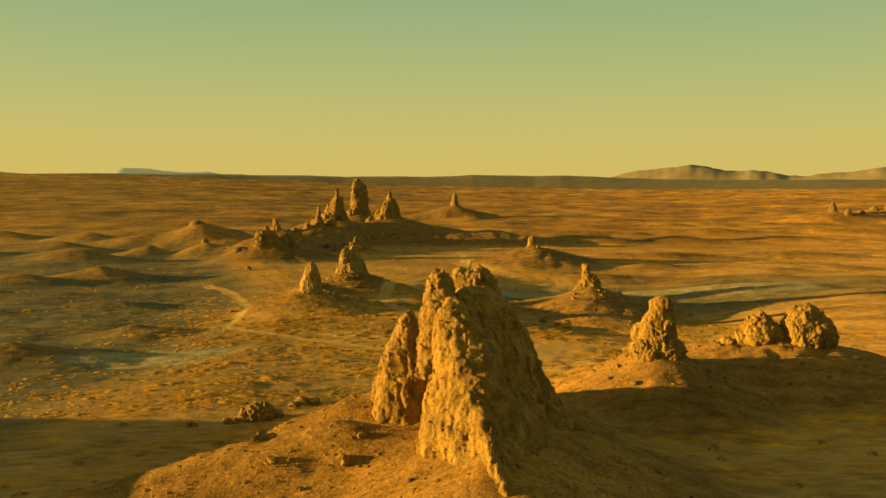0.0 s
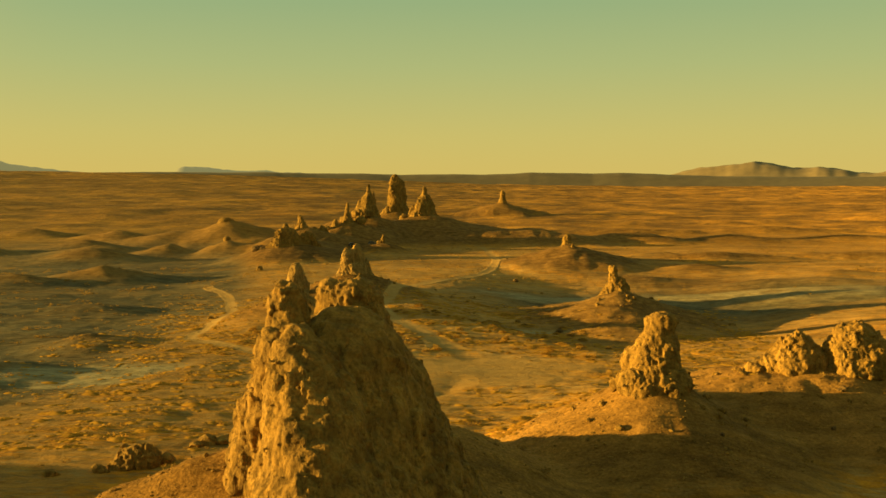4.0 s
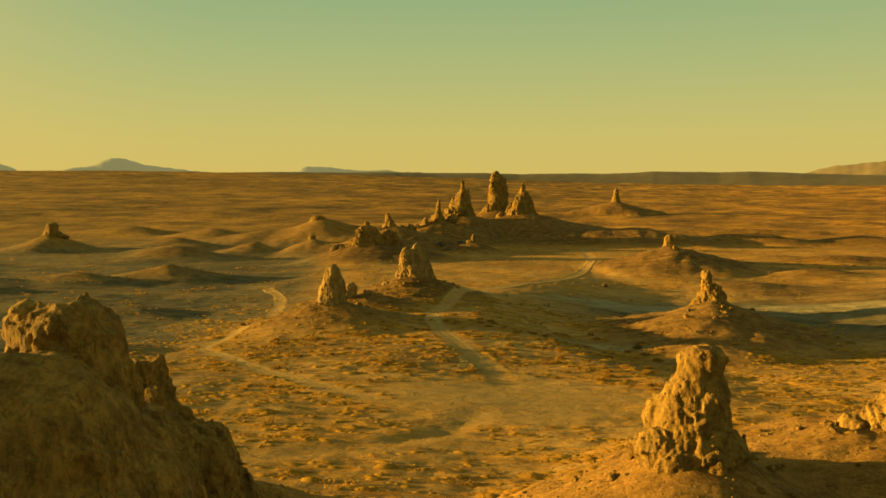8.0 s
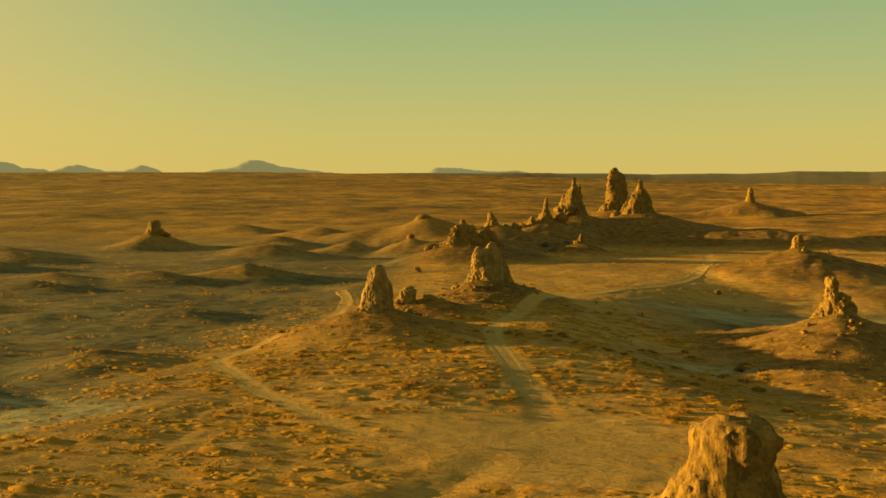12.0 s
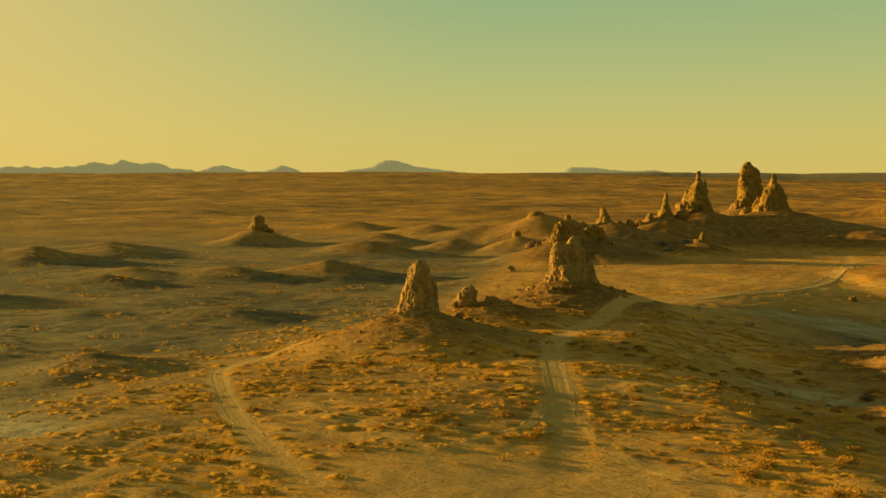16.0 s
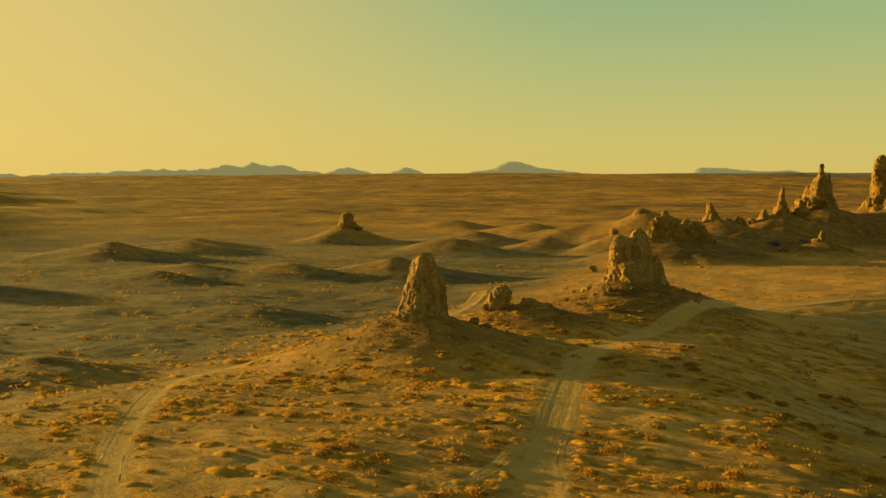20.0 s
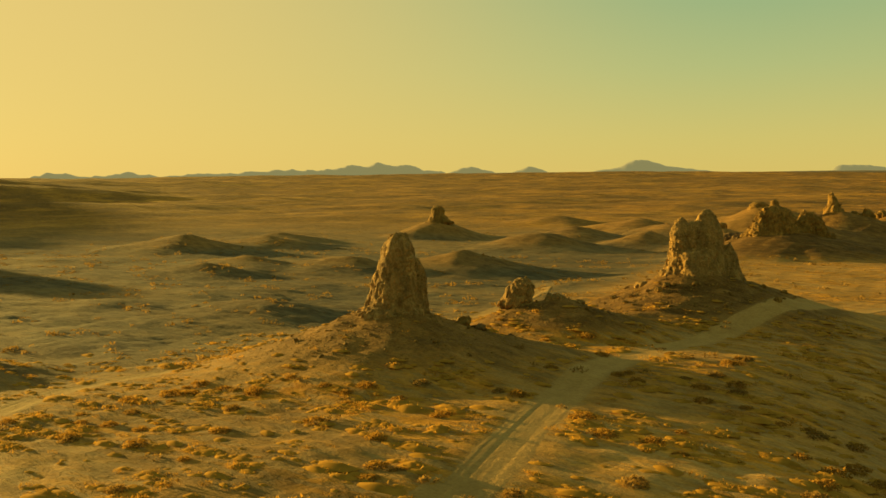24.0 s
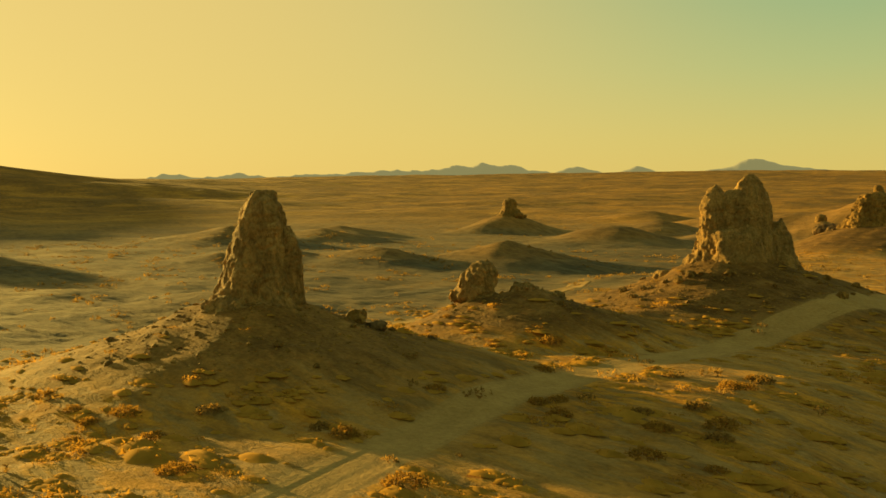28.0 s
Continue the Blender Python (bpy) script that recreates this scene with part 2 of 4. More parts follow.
def rock_material(name, dark, light):
    m, nt, b = shader(name)
    co = object_coords(nt)
    tall = object_coords(nt, (1, 1, 0.35))
    broad, ribs, fine = noise_node(nt, 0.25, 5, 0.6, co), noise_node(nt, 0.9, 6, 0.65, tall), noise_node(nt, 4.0, 6, 0.7, co)
    cells = node(nt, "TexVoronoi", Scale=1.3)
    nt.links.new(co, cells.inputs["Vector"])
    col = ramp(nt, broad, [(0.3, dark), (0.7, light)])
    stain = ramp(nt, ribs, [(0.38, (0.55,)), (0.58, (1.12,))])
    col = mix(nt, 0.8, col, stain, "MULTIPLY")
    pits = ramp(nt, fine, [(0.34, (0.52,)), (0.52, (1.0,)), (0.72, (1.28,))])
    col = mix(nt, 0.7, col, pits, "MULTIPLY")
    split = noise_node(nt, 0.55, 5, 0.6, object_coords(nt, (1, 1, 0.45)))
    crack = ramp(nt, split, [(0.0, (1.0,)), (0.475, (1.0,)), (0.497, (0.30,)), (0.520, (1.0,))])
    col = mix(nt, 0.4, col, crack, "MULTIPLY")
    nt.links.new(col, b.inputs["Base Color"])
    b.inputs["Roughness"].default_value = 0.92
    b.inputs["Diffuse Roughness"].default_value = 0.6
    b.inputs["Specular IOR Level"].default_value = 0.15
    n = bump(nt, crack, 0.5, 0.2, bump(nt, ribs, 0.8, 0.6))
    n = bump(nt, cells.outputs["Distance"], 0.5, 0.35, n)
    nt.links.new(bump(nt, fine, 0.7, 0.2, n), b.inputs["Normal"])
    return m


SOIL = soil_material("desert_soil")
TUFA = rock_material("tufa", (0.20, 0.114, 0.024), (0.325, 0.192, 0.040))
TUFA_PALE = rock_material("pale_tufa", (0.25, 0.152, 0.043), (0.385, 0.240, 0.070))
TUFA_DARK = rock_material("weathered_tufa", (0.125, 0.075, 0.026), (0.20, 0.125, 0.045))


def plain_material(name, col, rough=0.6, metal=0.0, glow=None, strength=0.0, grain=2.0):
    m, nt, b = shader(name)
    co = object_coords(nt)
    speck = ramp(nt, noise_node(nt, grain, 5, 0.6, co), [(0.3, (0.75,)), (0.7, (1.15,))])
    nt.links.new(mix(nt, 1.0, col, speck, "MULTIPLY"), b.inputs["Base Color"])
    b.inputs["Roughness"].default_value, b.inputs["Metallic"].default_value = rough, metal
    if glow:
        b.inputs["Emission Color"].default_value = (*glow, 1)
        b.inputs["Emission Strength"].default_value = strength
    return m


def brush_material(name, col):
    m, nt, b = shader(name)
    co = object_coords(nt)
    speck = ramp(nt, noise_node(nt, 0.8, 4, 0.6, co), [(0.3, (0.7,)), (0.7, (1.2,))])
    tint = mix(nt, 1.0, col, speck, "MULTIPLY")
    nt.links.new(tint, b.inputs["Base Color"])
    b.inputs["Roughness"].default_value = 0.95
    b.inputs["Specular IOR Level"].default_value = 0.05
    thin, both_ = nt.nodes.new("ShaderNodeBsdfTranslucent"), nt.nodes.new("ShaderNodeMixShader")
    nt.links.new(tint, thin.inputs[0])
    both_.inputs[0].default_value = 0.4
    nt.links.new(b.outputs[0], both_.inputs[1])
    nt.links.new(thin.outputs[0], both_.inputs[2])
    nt.links.new(both_.outputs[0], nt.nodes["Material Output"].inputs[0])
    return m


BRUSH = brush_material("dry_brush", (0.43, 0.243, 0.034))
BRUSH_SCRUB = brush_material("scrub_brush", (0.38, 0.215, 0.036))
BRUSH_FULL = brush_material("golden_brush", (0.29, 0.165, 0.030))
BRUSH_DARK = brush_material("grey_brush", (0.25, 0.157, 0.043))

# ---------------------------------------------------------------- the lie of the land
# Talus mounds: x, y, height above the plain, reach along x, reach along y, sharpness (0 a dome, 1 a cone).
MOUNDS_START = (
    (6, 98, 12.4, 38, 48, 1.5), (-11, 101, 10.4, 38, 13, 1.1), (-6.5, 114.5, 11.2, 27, 11, 1.0), (5, 86, 8.6, 24, 20, 1.2), (3, 129, 11.5, 26, 24, 0.95), (33.6, 148.4, 12.4, 27, 27, 1.5), (58, 165, 9.6, 42, 30, 0), (-79, 245, 3.1, 18, 16, 1.2),
    (-95, 208, 5, 32, 20, 1.2), (-112, 106, 17, 42, 58, 0),
)
MOUNDS_MIDDLE = (
    (50, 313.5, 11.0, 36, 36, 1.25), (44, 271, 3.4, 24, 19, 0), (-38.3, 276.6, 7.0, 25, 22, 1.3), (-41.2, 304.2, 3.7, 11, 9, 1.1), (-37.0, 306.7, 5.3, 16, 12, 1.1),
    (-31.5, 335.5, 8.6, 26, 27, 1.35),
)
MOUNDS_WEST = (
    (47, 475, 9, 38, 46, 1.2), (-139, 564, 8, 32, 30, 1.45), (-296, 566, 9.6, 30, 28, 1.05), (-216, 566, 5.5, 44, 34, 1.35), (-172, 560, 7, 32, 26, 1.45),
    (-147, 414, 6.2, 34, 26, 1.3), (-174, 392, 4.4, 36, 20, 1.2), (-208, 382, 3.6, 36, 18, 1.2), (-300, 418, 7.2, 46, 34, 1.25), (-195, 358, 3.2, 28, 16, 1.3), (-301, 461, 4.6, 46, 34, 1.3),
    (-333, 492, 4, 45, 32, 1.3), (-199, 522, 7.4, 40, 32, 1.35), (-108, 312, 2.2, 26, 16, 0),
)
MOUNDS_HILL = (
    (-88, 506, 8.5, 42, 40, 1.15), (-92, 540, 9.5, 34, 34, 1.05), (-95, 572, 13, 46, 38, 1.1), (-169, 669, 16, 55, 48, 1.45), (-205, 665, 9, 55, 45, 1.3),
    (-240, 610, 6, 40, 28, 1.4), (-258, 700, 7, 46, 34, 1.4), (-330, 720, 6, 50, 36, 1.4), (-74, 640, 21, 50, 46, 1.1), (-36, 664, 18, 96, 62, 1.1),
    (-66, 778, 17, 66, 52, 1.2), (-77, 606, 17, 42, 34, 1.1), (-66, 572, 6, 34, 24, 1.2), (34, 645, 10, 72, 40, 1.2), (-49, 558, 4.6, 18, 14, 0),
    (16, 1150, 15, 62, 50, 1.1),
)
# The first nine are low swells, added to carry long shade bands east.
MOUNDS_EAST = (
    (95, 658, 7, 70, 26, 1.2), (165, 668, 5, 70, 22, 1.2), (240, 680, 4.5, 80, 20, 1.2), (120, 506, 3.4, 60, 13, 0), (190, 517, 3.2, 70, 12, 0),
    (270, 530, 3.2, 80, 12, 0), (110, 762, 4.5, 90, 18, 0), (220, 778, 4.5, 90, 18, 0), (330, 795, 4.5, 90, 18, 0), (424, 1022, 10, 70, 40, 1.1),
    (500, 1058, 15, 95, 50, 1), (468, 1036, 9, 50, 30, 1), (108, 360, 2.5, 50, 26, 0),
)
MOUNDS = MOUNDS_START + MOUNDS_MIDDLE + MOUNDS_WEST + MOUNDS_HILL + MOUNDS_EAST
# Low clay hummocks strewn over the flats on the sun's side.
pick = random.Random(17)
HUMMOCKS = tuple((pick.uniform(-350, -75), pick.uniform(245, 600), pick.uniform(0.3, 1.0), pick.uniform(14, 34), pick.uniform(8, 16), 0) for _ in range(60))
HUMMOCKS += tuple((pick.uniform(40, 330), pick.uniform(320, 620), pick.uniform(0.8, 2.6), pick.uniform(12, 34), pick.uniform(8, 18), 1.2 * pick.randrange(2)) for _ in range(34))
# The rim of the plain: azimuth (degrees from +y to -x) and elevation at which it stands against the sky.
RIM_AZ = (-180, -40, -10, 0, 6, 12, 20, 31, 42, 52, 62, 68, 73, 80, 97, 130, 180)
RIM_EL = (0.50, 0.50, 0.52, 0.66, 0.86, 1.10, 1.30, 1.42, 1.3, 1.18, 0.96, 1.0, 1.0, 1.0, 1.0, 0.9, 0.85)
MAIN_ROAD = ((9.5, 219), (5.2, 231.5), (1.2, 241), (-3.0, 251), (-7.8, 262), (-12, 272.5), (-15.6, 284), (-18.4, 298), (-18.6, 313), (-17.2, 336), (-15.4, 364),
             (-3, 396), (7.5, 424), (12.5, 465), (13, 498), (9, 555), (4, 605))
SIDE_ROAD = ((-6, 203.6), (-12.8, 206.8), (-20.5, 213), (-29, 220), (-38.8, 229.2), (-46, 236.6), (-53, 244.5), (-57.6, 252), (-57, 262), (-57.5, 274), (-58.8, 285), (-61, 299), (-68, 322), (-74, 341), (-81, 358), (-93, 380))


def spline(points, step):
    """Points along a smooth line through the given ones."""
    p = np.array(points, float)
    p = np.vstack([2 * p[0] - p[1], p, 2 * p[-1] - p[-2]])
    out = []
    for i in range(1, len(p) - 2):
        n = max(2, int(np.linalg.norm(p[i + 1] - p[i]) / step))
        t = np.linspace(0, 1, n, endpoint=False)[:, None]
        a, b, c, d = p[i - 1], p[i], p[i + 1], p[i + 2]
        out.append(0.5 * (2 * b + (c - a) * t + (2 * a - 5 * b + 4 * c - d) * t**2 + (3 * b - a - 3 * c + d) * t**3))
    return np.vstack(out + [p[-2][None]])


def gap_to(line, x, y):
    """Distance from places to a line, within 12 m of it; 99 elsewhere."""
    out = np.full(x.shape, 99.0)
    near = (x > line[:, 0].min() - 12) & (x < line[:, 0].max() + 12) & (y > line[:, 1].min() - 12) & (y < line[:, 1].max() + 12)
    px, py, best = x[near], y[near], np.full(near.sum(), 99.0)
    for a, b in zip(line[:-1], line[1:]):
        w = b - a
        t = np.clip(((px - a[0]) * w[0] + (py - a[1]) * w[1]) / (w @ w), 0, 1)
        best = np.minimum(best, np.hypot(px - a[0] - t * w[0], py - a[1] - t * w[1]))
    out[near] = best
    return out


GULLY = spline(((8, 199), (6.6, 191), (2.5, 184), (-5, 178), (-15, 172), (-30, 168)), 5.0)
ROAD_LINES, ROAD_HALF = [spline(MAIN_ROAD, 6.0), spline(SIDE_ROAD, 6.0)], (2.3, 1.7)


def land(x, y, details=False):
    """Height of the ground; with details also how far it is talus, pale clay and wheel track."""
    x, y = np.asarray(x, float), np.asarray(y, float)
    dx, dy = x - 20, y - 120
    r, az = np.hypot(dx, dy), np.degrees(np.arctan2(-dx, dy))
    low = smooth(0, 55, -38 - np.maximum(y - 330, 0) * 0.3 - x)
    z = -3.0 * low * (1 - smooth(550, 1000, r))
    rim = 24 + 3400 * np.tan(np.radians(np.interp(az, RIM_AZ, RIM_EL)))
    z = z + rim * np.clip((r - 450) / 2950, 0, 1) ** 1.35 - 0.06 * np.maximum(r - 3400, 0)
    # the dark ridge beyond the plain on the sun's side
    z = z + 92 * smooth(52, 90, az) * (1 - smooth(110, 140, az)) * np.exp(-((r - 1650) / 420) ** 2)
    # low ridges added to lay bands of shade on the western plain
    low_ridges = 6 * np.exp(-((r - 950) / 90) ** 2) + 9 * np.exp(-((r - 1270) / 110) ** 2) + 12 * np.exp(-((r - 2150) / 200) ** 2)
    z = z + low_ridges * smooth(44, 62, az) * (1 - smooth(110, 140, az)) * (1 + 0.5 * perlin(x / 260, y / 200, 33))
    # hills out of sight to the west, added to shade the flats
    hill = 25 * np.clip(1 - ((x + 455) / 140) ** 2 - ((y - 262) / 98) ** 2, 0, 1) ** 2
    hill = np.maximum(hill, 20 * np.clip(1 - ((x + 650) / 160) ** 2 - ((y - 352) / 98) ** 2, 0, 1) ** 2)
    z = z + hill * (1 + 0.7 * fbm(x / 60, y / 45, 3, 27))
    clay = smooth(0.2, 0.7, low) * (1 - smooth(480, 760, r)) + 1.3 * np.exp(-((x - 112) / 75) ** 2 - ((y - 362) / 40) ** 2) + np.exp(-((x - 62) / 40) ** 2 - ((y - 335) / 26) ** 2) + np.exp(-((x - 45) / 42) ** 2 - ((y - 361) / 13) ** 2) + 0.9 * np.exp(-((x - 27) / 16) ** 2 - ((y - 284) / 9) ** 2)
    clay = np.clip(clay * (0.95 + 0.7 * perlin(x / 45, y / 22, 3)) + np.exp(-((x + 66) / 22) ** 2 - ((y - 203) / 20) ** 2), 0, 1)
    # bare pale clay: a sunken pan beside the side track and smooth flats in the basin
    pan = np.hypot((x + 63) / 20, (y - 206) / 13.5) * (1 + 0.25 * perlin(x / 13, y / 11, 57))
    z = z - 0.45 * smooth(1.05, 0.75, pan) + 0.5 * smooth(0.9, 0.5, pan) * (0.4 - np.abs(perlin(x / 16 + y / 21, y / 30, 58)))
    pale = np.maximum(smooth(1.05, 0.7, pan), 1.2 * np.exp(-((x - 45) / 40) ** 2 - ((y - 361) / 13) ** 2) + np.exp(-((x - 27) / 16) ** 2 - ((y - 284) / 9) ** 2) + np.exp(-((x - 112) / 50) ** 2 - ((y - 362) / 22) ** 2))
    pale = np.where(pan < 1.1, pale, 0.6 * smooth(0.3, 0.9, pale * (1 + 0.9 * perlin(x / 14, y / 6, 59))))
    z = z + 1.4 * np.exp(-((x + 12) / 22) ** 2 - ((y - 285) / 58) ** 2)
    # a shallow trough beside the main track
    u, v = (x - 12) * 0.858 + (y - 245) * 0.515, (x - 12) * 0.515 - (y - 245) * 0.858
    z = z - 2.9 * smooth(6, 32, u) * (1 - smooth(62, 120, u)) * np.exp(-((v + 15) / 48) ** 2)
    z = z - 4.2 * smooth(-10, 44, x) * smooth(252, 305, y) * (1 - smooth(395, 470, y)) * (1 - smooth(75, 150, x))
    mound, wob = np.zeros_like(x), 1 + 0.22 * fbm(x / 22, y / 22, 3, 5) * 0.75
    for cx, cy, h, rx, ry, sharp in MOUNDS + HUMMOCKS:
        reach = 1.3 * max(rx, ry)
        near = (np.abs(x - cx) < reach) & (np.abs(y - cy) < reach)
        if not near.any():
            continue
        q = np.clip(np.hypot((x[near] - cx) / rx, (y[near] - cy) / ry) * wob[near], 0, 1)
        f = (1 - q) ** sharp if sharp else (1 - q * q) ** 2
        mound[near] = (mound[near] ** 4 + (h * f) ** 4) ** 0.25
    # the far western flats also take a little talus colour, to darken them
    talus = np.maximum(smooth(0.8, 3.5, mound), 0.22 * low * smooth(350, 750, r))
    d = np.minimum(gap_to(ROAD_LINES[0], x, y) - ROAD_HALF[0], gap_to(ROAD_LINES[1], x, y) - ROAD_HALF[1])
    yard = np.exp(-((x - 12) / 21) ** 2 - ((y - 209) / 17) ** 2) * (1 + 0.5 * perlin(x / 9, y / 6, 52))
    quiet = smooth(-0.3, 2.2, d) * (1 - 0.75 * smooth(0.25, 0.7, yard))
    wash = gap_to(GULLY, x, y)
    z = z - 0.25 * np.exp(-(wash / 2.0) ** 2)
    rough = 1 - 0.35 * smooth(0.2, 0.7, clay)
    far = smooth(350, 1100, r)
    z = z + mound + rough * (0.42 * perlin(x / 26, y / 20, 11) + 0.20 * (0.3 + 0.7 * quiet) * (1 - smooth(380, 560, r)) * perlin(x / 9, y / 8, 12))
    tufts = smooth(-0.15, 0.25, perlin(x / 19, y / 11, 51))
    z = z + (1 - smooth(240, 400, r)) * quiet * ((0.14 + 0.12 * tufts) * perlin(x / 3.6, y / 2.4, 13) + (0.10 + 0.10 * tufts) * perlin(x / 1.6, y / 1.3, 14) * (1 + talus))
    gullies = 1 - np.abs(perlin(x / 14, y / 11, 15)) * 2.2
    z = z - 0.35 * talus * np.clip(gullies, 0, 1) ** 4 * smooth(1, 5, mound) * (1 - smooth(260, 420, r))
    z = z - 0.22 * clay * np.clip(1 - np.abs(perlin(x / 17, y / 12, 28)) * 3.0, 0, 1) ** 2 + (1 - smooth(260, 420, r)) * 0.06 * low * perlin(x / 6.5, y / 5, 29) + 0.13 * low * perlin(x / 21, y / 13, 30)
    z = z + smooth(0.5, 4, mound) * (1 - smooth(300, 500, r)) * (0.40 * perlin(x / 11, y / 9, 24) + 0.24 * perlin(x / 4.5, y / 4.2, 25) + 0.12 * perlin(x / 2.2, y / 2.2, 26))
    z = z + smooth(0.5, 6, mound) * smooth(300, 500, r) * (1.5 * perlin(x / 34, y / 28, 41) + 1.2 * (0.3 - np.abs(perlin(x / 21, y / 19, 42))) + 0.5 * perlin(x / 11, y / 11, 43) * (1 - smooth(500, 700, r)))
    z = z + smooth(1.0, 4, mound) * smooth(200, 300, r) * (1 - smooth(480, 600, r)) * (0.9 * (0.3 - np.abs(perlin(x / 9, y / 8, 44))) + 0.5 * perlin(x / 6, y / 6, 45))
    z = z + far * (1 - 0.65 * smooth(48, 72, az) * (1 - smooth(110, 140, az))) * (3.8 * perlin(x / 190, y / 120, 16) + 2.5 * perlin(x / 80, y / 40, 17) + 1.3 * perlin(x / 42, y / 22, 18) + 0.5 * perlin(x / 24, y / 13, 19))
    track = np.clip(np.maximum(0.8 * (1 - smooth(-1.4, 0.5, d)), np.maximum(0.85 * smooth(0.25, 0.7, yard), 0.45 * np.exp(-(wash / 3.0) ** 2))), 0, 1)
    z = z - 0.14 * np.clip(1 - ((d + ROAD_HALF[0]) / 2.6) ** 2, 0, 1)
    if details:
        cover = np.maximum(0.42 + 0.58 * smooth(-0.10, 0.25, perlin(x / 17, y / 9, 51)), 0.9 * smooth(250, 600, r))
        # varnish: thin in the west like haze; east of the track, painted shade
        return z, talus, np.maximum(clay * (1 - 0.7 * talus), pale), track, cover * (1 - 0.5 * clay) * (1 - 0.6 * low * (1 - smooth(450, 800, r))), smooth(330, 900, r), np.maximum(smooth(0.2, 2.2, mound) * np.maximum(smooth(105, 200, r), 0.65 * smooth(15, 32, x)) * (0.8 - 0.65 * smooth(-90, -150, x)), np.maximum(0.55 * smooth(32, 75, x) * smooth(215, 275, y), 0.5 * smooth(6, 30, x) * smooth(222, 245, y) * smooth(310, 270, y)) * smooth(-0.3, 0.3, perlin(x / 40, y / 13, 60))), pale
    return z


def ground_z(x, y):
    return float(land(np.array([float(x)]), np.array([float(y)]))[0])


def spaced(a, b, fine, grow_lo, grow_hi, coarse, lo, hi):
    """Grid lines: fine steps from a to b, growing outwards to lo and hi."""
    def outwards(start, end, growth):
        out, at, step = [], start, fine
        while at < end:
            step = min(step * growth, coarse if at - start < 3600 else 200)
            at += step
            out.append(at)
        return out
    return np.array([2 * a - v for v in outwards(a, 2 * a - lo, grow_lo)][::-1] + list(np.arange(a, b, fine)) + outwards(b, hi, grow_hi))


gx, gy = spaced(-75, 66, 0.84, 1.0155, 1.026, 20, -4900, 4900), spaced(78, 325, 0.84, 1.12, 1.0165, 20, -1000, 4900)
GX, GY = np.meshgrid(gx, gy, indexing="ij")
gz, talus, clay, track, thatch, plain, varnish_shade, pale = land(GX, GY, True)
ids = np.arange(GX.size).reshape(GX.shape)
me = mesh_from("ground", np.stack([GX.ravel(), GY.ravel(), gz.ravel()], 1),
               np.stack([ids[:-1, :-1].ravel(), ids[1:, :-1].ravel(), ids[1:, 1:].ravel(), ids[:-1, 1:].ravel()], 1), SOIL)
for key, values in (("talus", talus), ("clay", clay), ("track", track), ("thatch", thatch), ("plain", plain), ("varnish_shade", varnish_shade), ("pale", pale)):
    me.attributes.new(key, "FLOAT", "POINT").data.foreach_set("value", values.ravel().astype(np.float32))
tagged(new("ground", me), "ochre desert floor with pale clay flats, talus and wheel ruts", "ground", kind="structure")


def road(name, points, width, label, flare=0.0):
    """A worn track draped on the land: lanes of wheel marks and frayed edges that sink into the soil; flare widens its first stretch."""
    line = spline(points, 0.7)
    line = line[line[:, 1] < 520]
    way = np.gradient(line, axis=0)
    way /= np.linalg.norm(way, axis=1)[:, None]
    side = np.stack([way[:, 1], -way[:, 0]], 1)
    at = np.concatenate([[-1.42, -1.25, -1.12], np.linspace(-1, 1, 39), [1.12, 1.25, 1.42]])
    n = np.arange(len(line))
    run, back = n[:, None] * 0.7, n[::-1][:, None] * 0.7
    full = smooth(2, 24, run) * smooth(2, 20, back)
    lift = np.interp(np.abs(at), (0, 0.6, 0.85, 1.0, 1.12, 1.25, 1.42), (0.035, 0.03, 0.02, 0.0, -0.03, -0.10, -0.35))
    lift = lift - 0.014 * np.exp(-((np.abs(at) - 0.42) / 0.13) ** 2)
    fray = 1 + 0.25 * perlin(n * 0.05, n * 0 + 0.4, 21)[:, None] + 0.14 * perlin(n[:, None] * 0.16 + 0 * at[None], at[None] * 0.8 + 0.7 + 0 * n[:, None], 22)
    off = at[None] * width / 2 * (1 + flare * (1 - smooth(0, 26, run)) ** 1.5) * np.where(np.abs(at) > 0.6, fray, 1)
    xs, ys = line[:, :1] + side[:, :1] * off, line[:, 1:] + side[:, 1:] * off
    zs = land(xs, ys) + lift[None] - 0.05 * (1 - full) + 0.20 * smooth(325, 400, ys)
    lanes, along = np.broadcast_to(at[None] * 6, xs.shape), np.broadcast_to(n[:, None] * 0.03, xs.shape)
    zs = zs + (0.012 * perlin(lanes, along, 23) + 0.007 * perlin(lanes * 2.2, along * 1.7, 24)) * (np.abs(at) < 0.95)[None]
    ids = np.arange(xs.size).reshape(xs.shape)
    me = mesh_from(name, np.stack([xs.ravel(), ys.ravel(), zs.ravel()], 1),
                   np.stack([ids[:-1, :-1].ravel(), ids[:-1, 1:].ravel(), ids[1:, 1:].ravel(), ids[1:, :-1].ravel()], 1), SOIL)
    fade = (0.5 + 0.5 * full) * (1 - 0.45 * smooth(325, 400, line[:, 1:]))
    worn = np.interp(np.abs(at), (0, 0.3, 0.45, 0.6, 0.8, 1.0, 1.15, 1.42), (0.75, 0.9, 1, 0.95, 0.8, 0.45, 0.2, 0.1))[None] * fade
    me.attributes.new("track", "FLOAT", "POINT").data.foreach_set("value", worn.ravel().astype(np.float32))
    return tagged(new(name, me), label, "road", kind="structure")


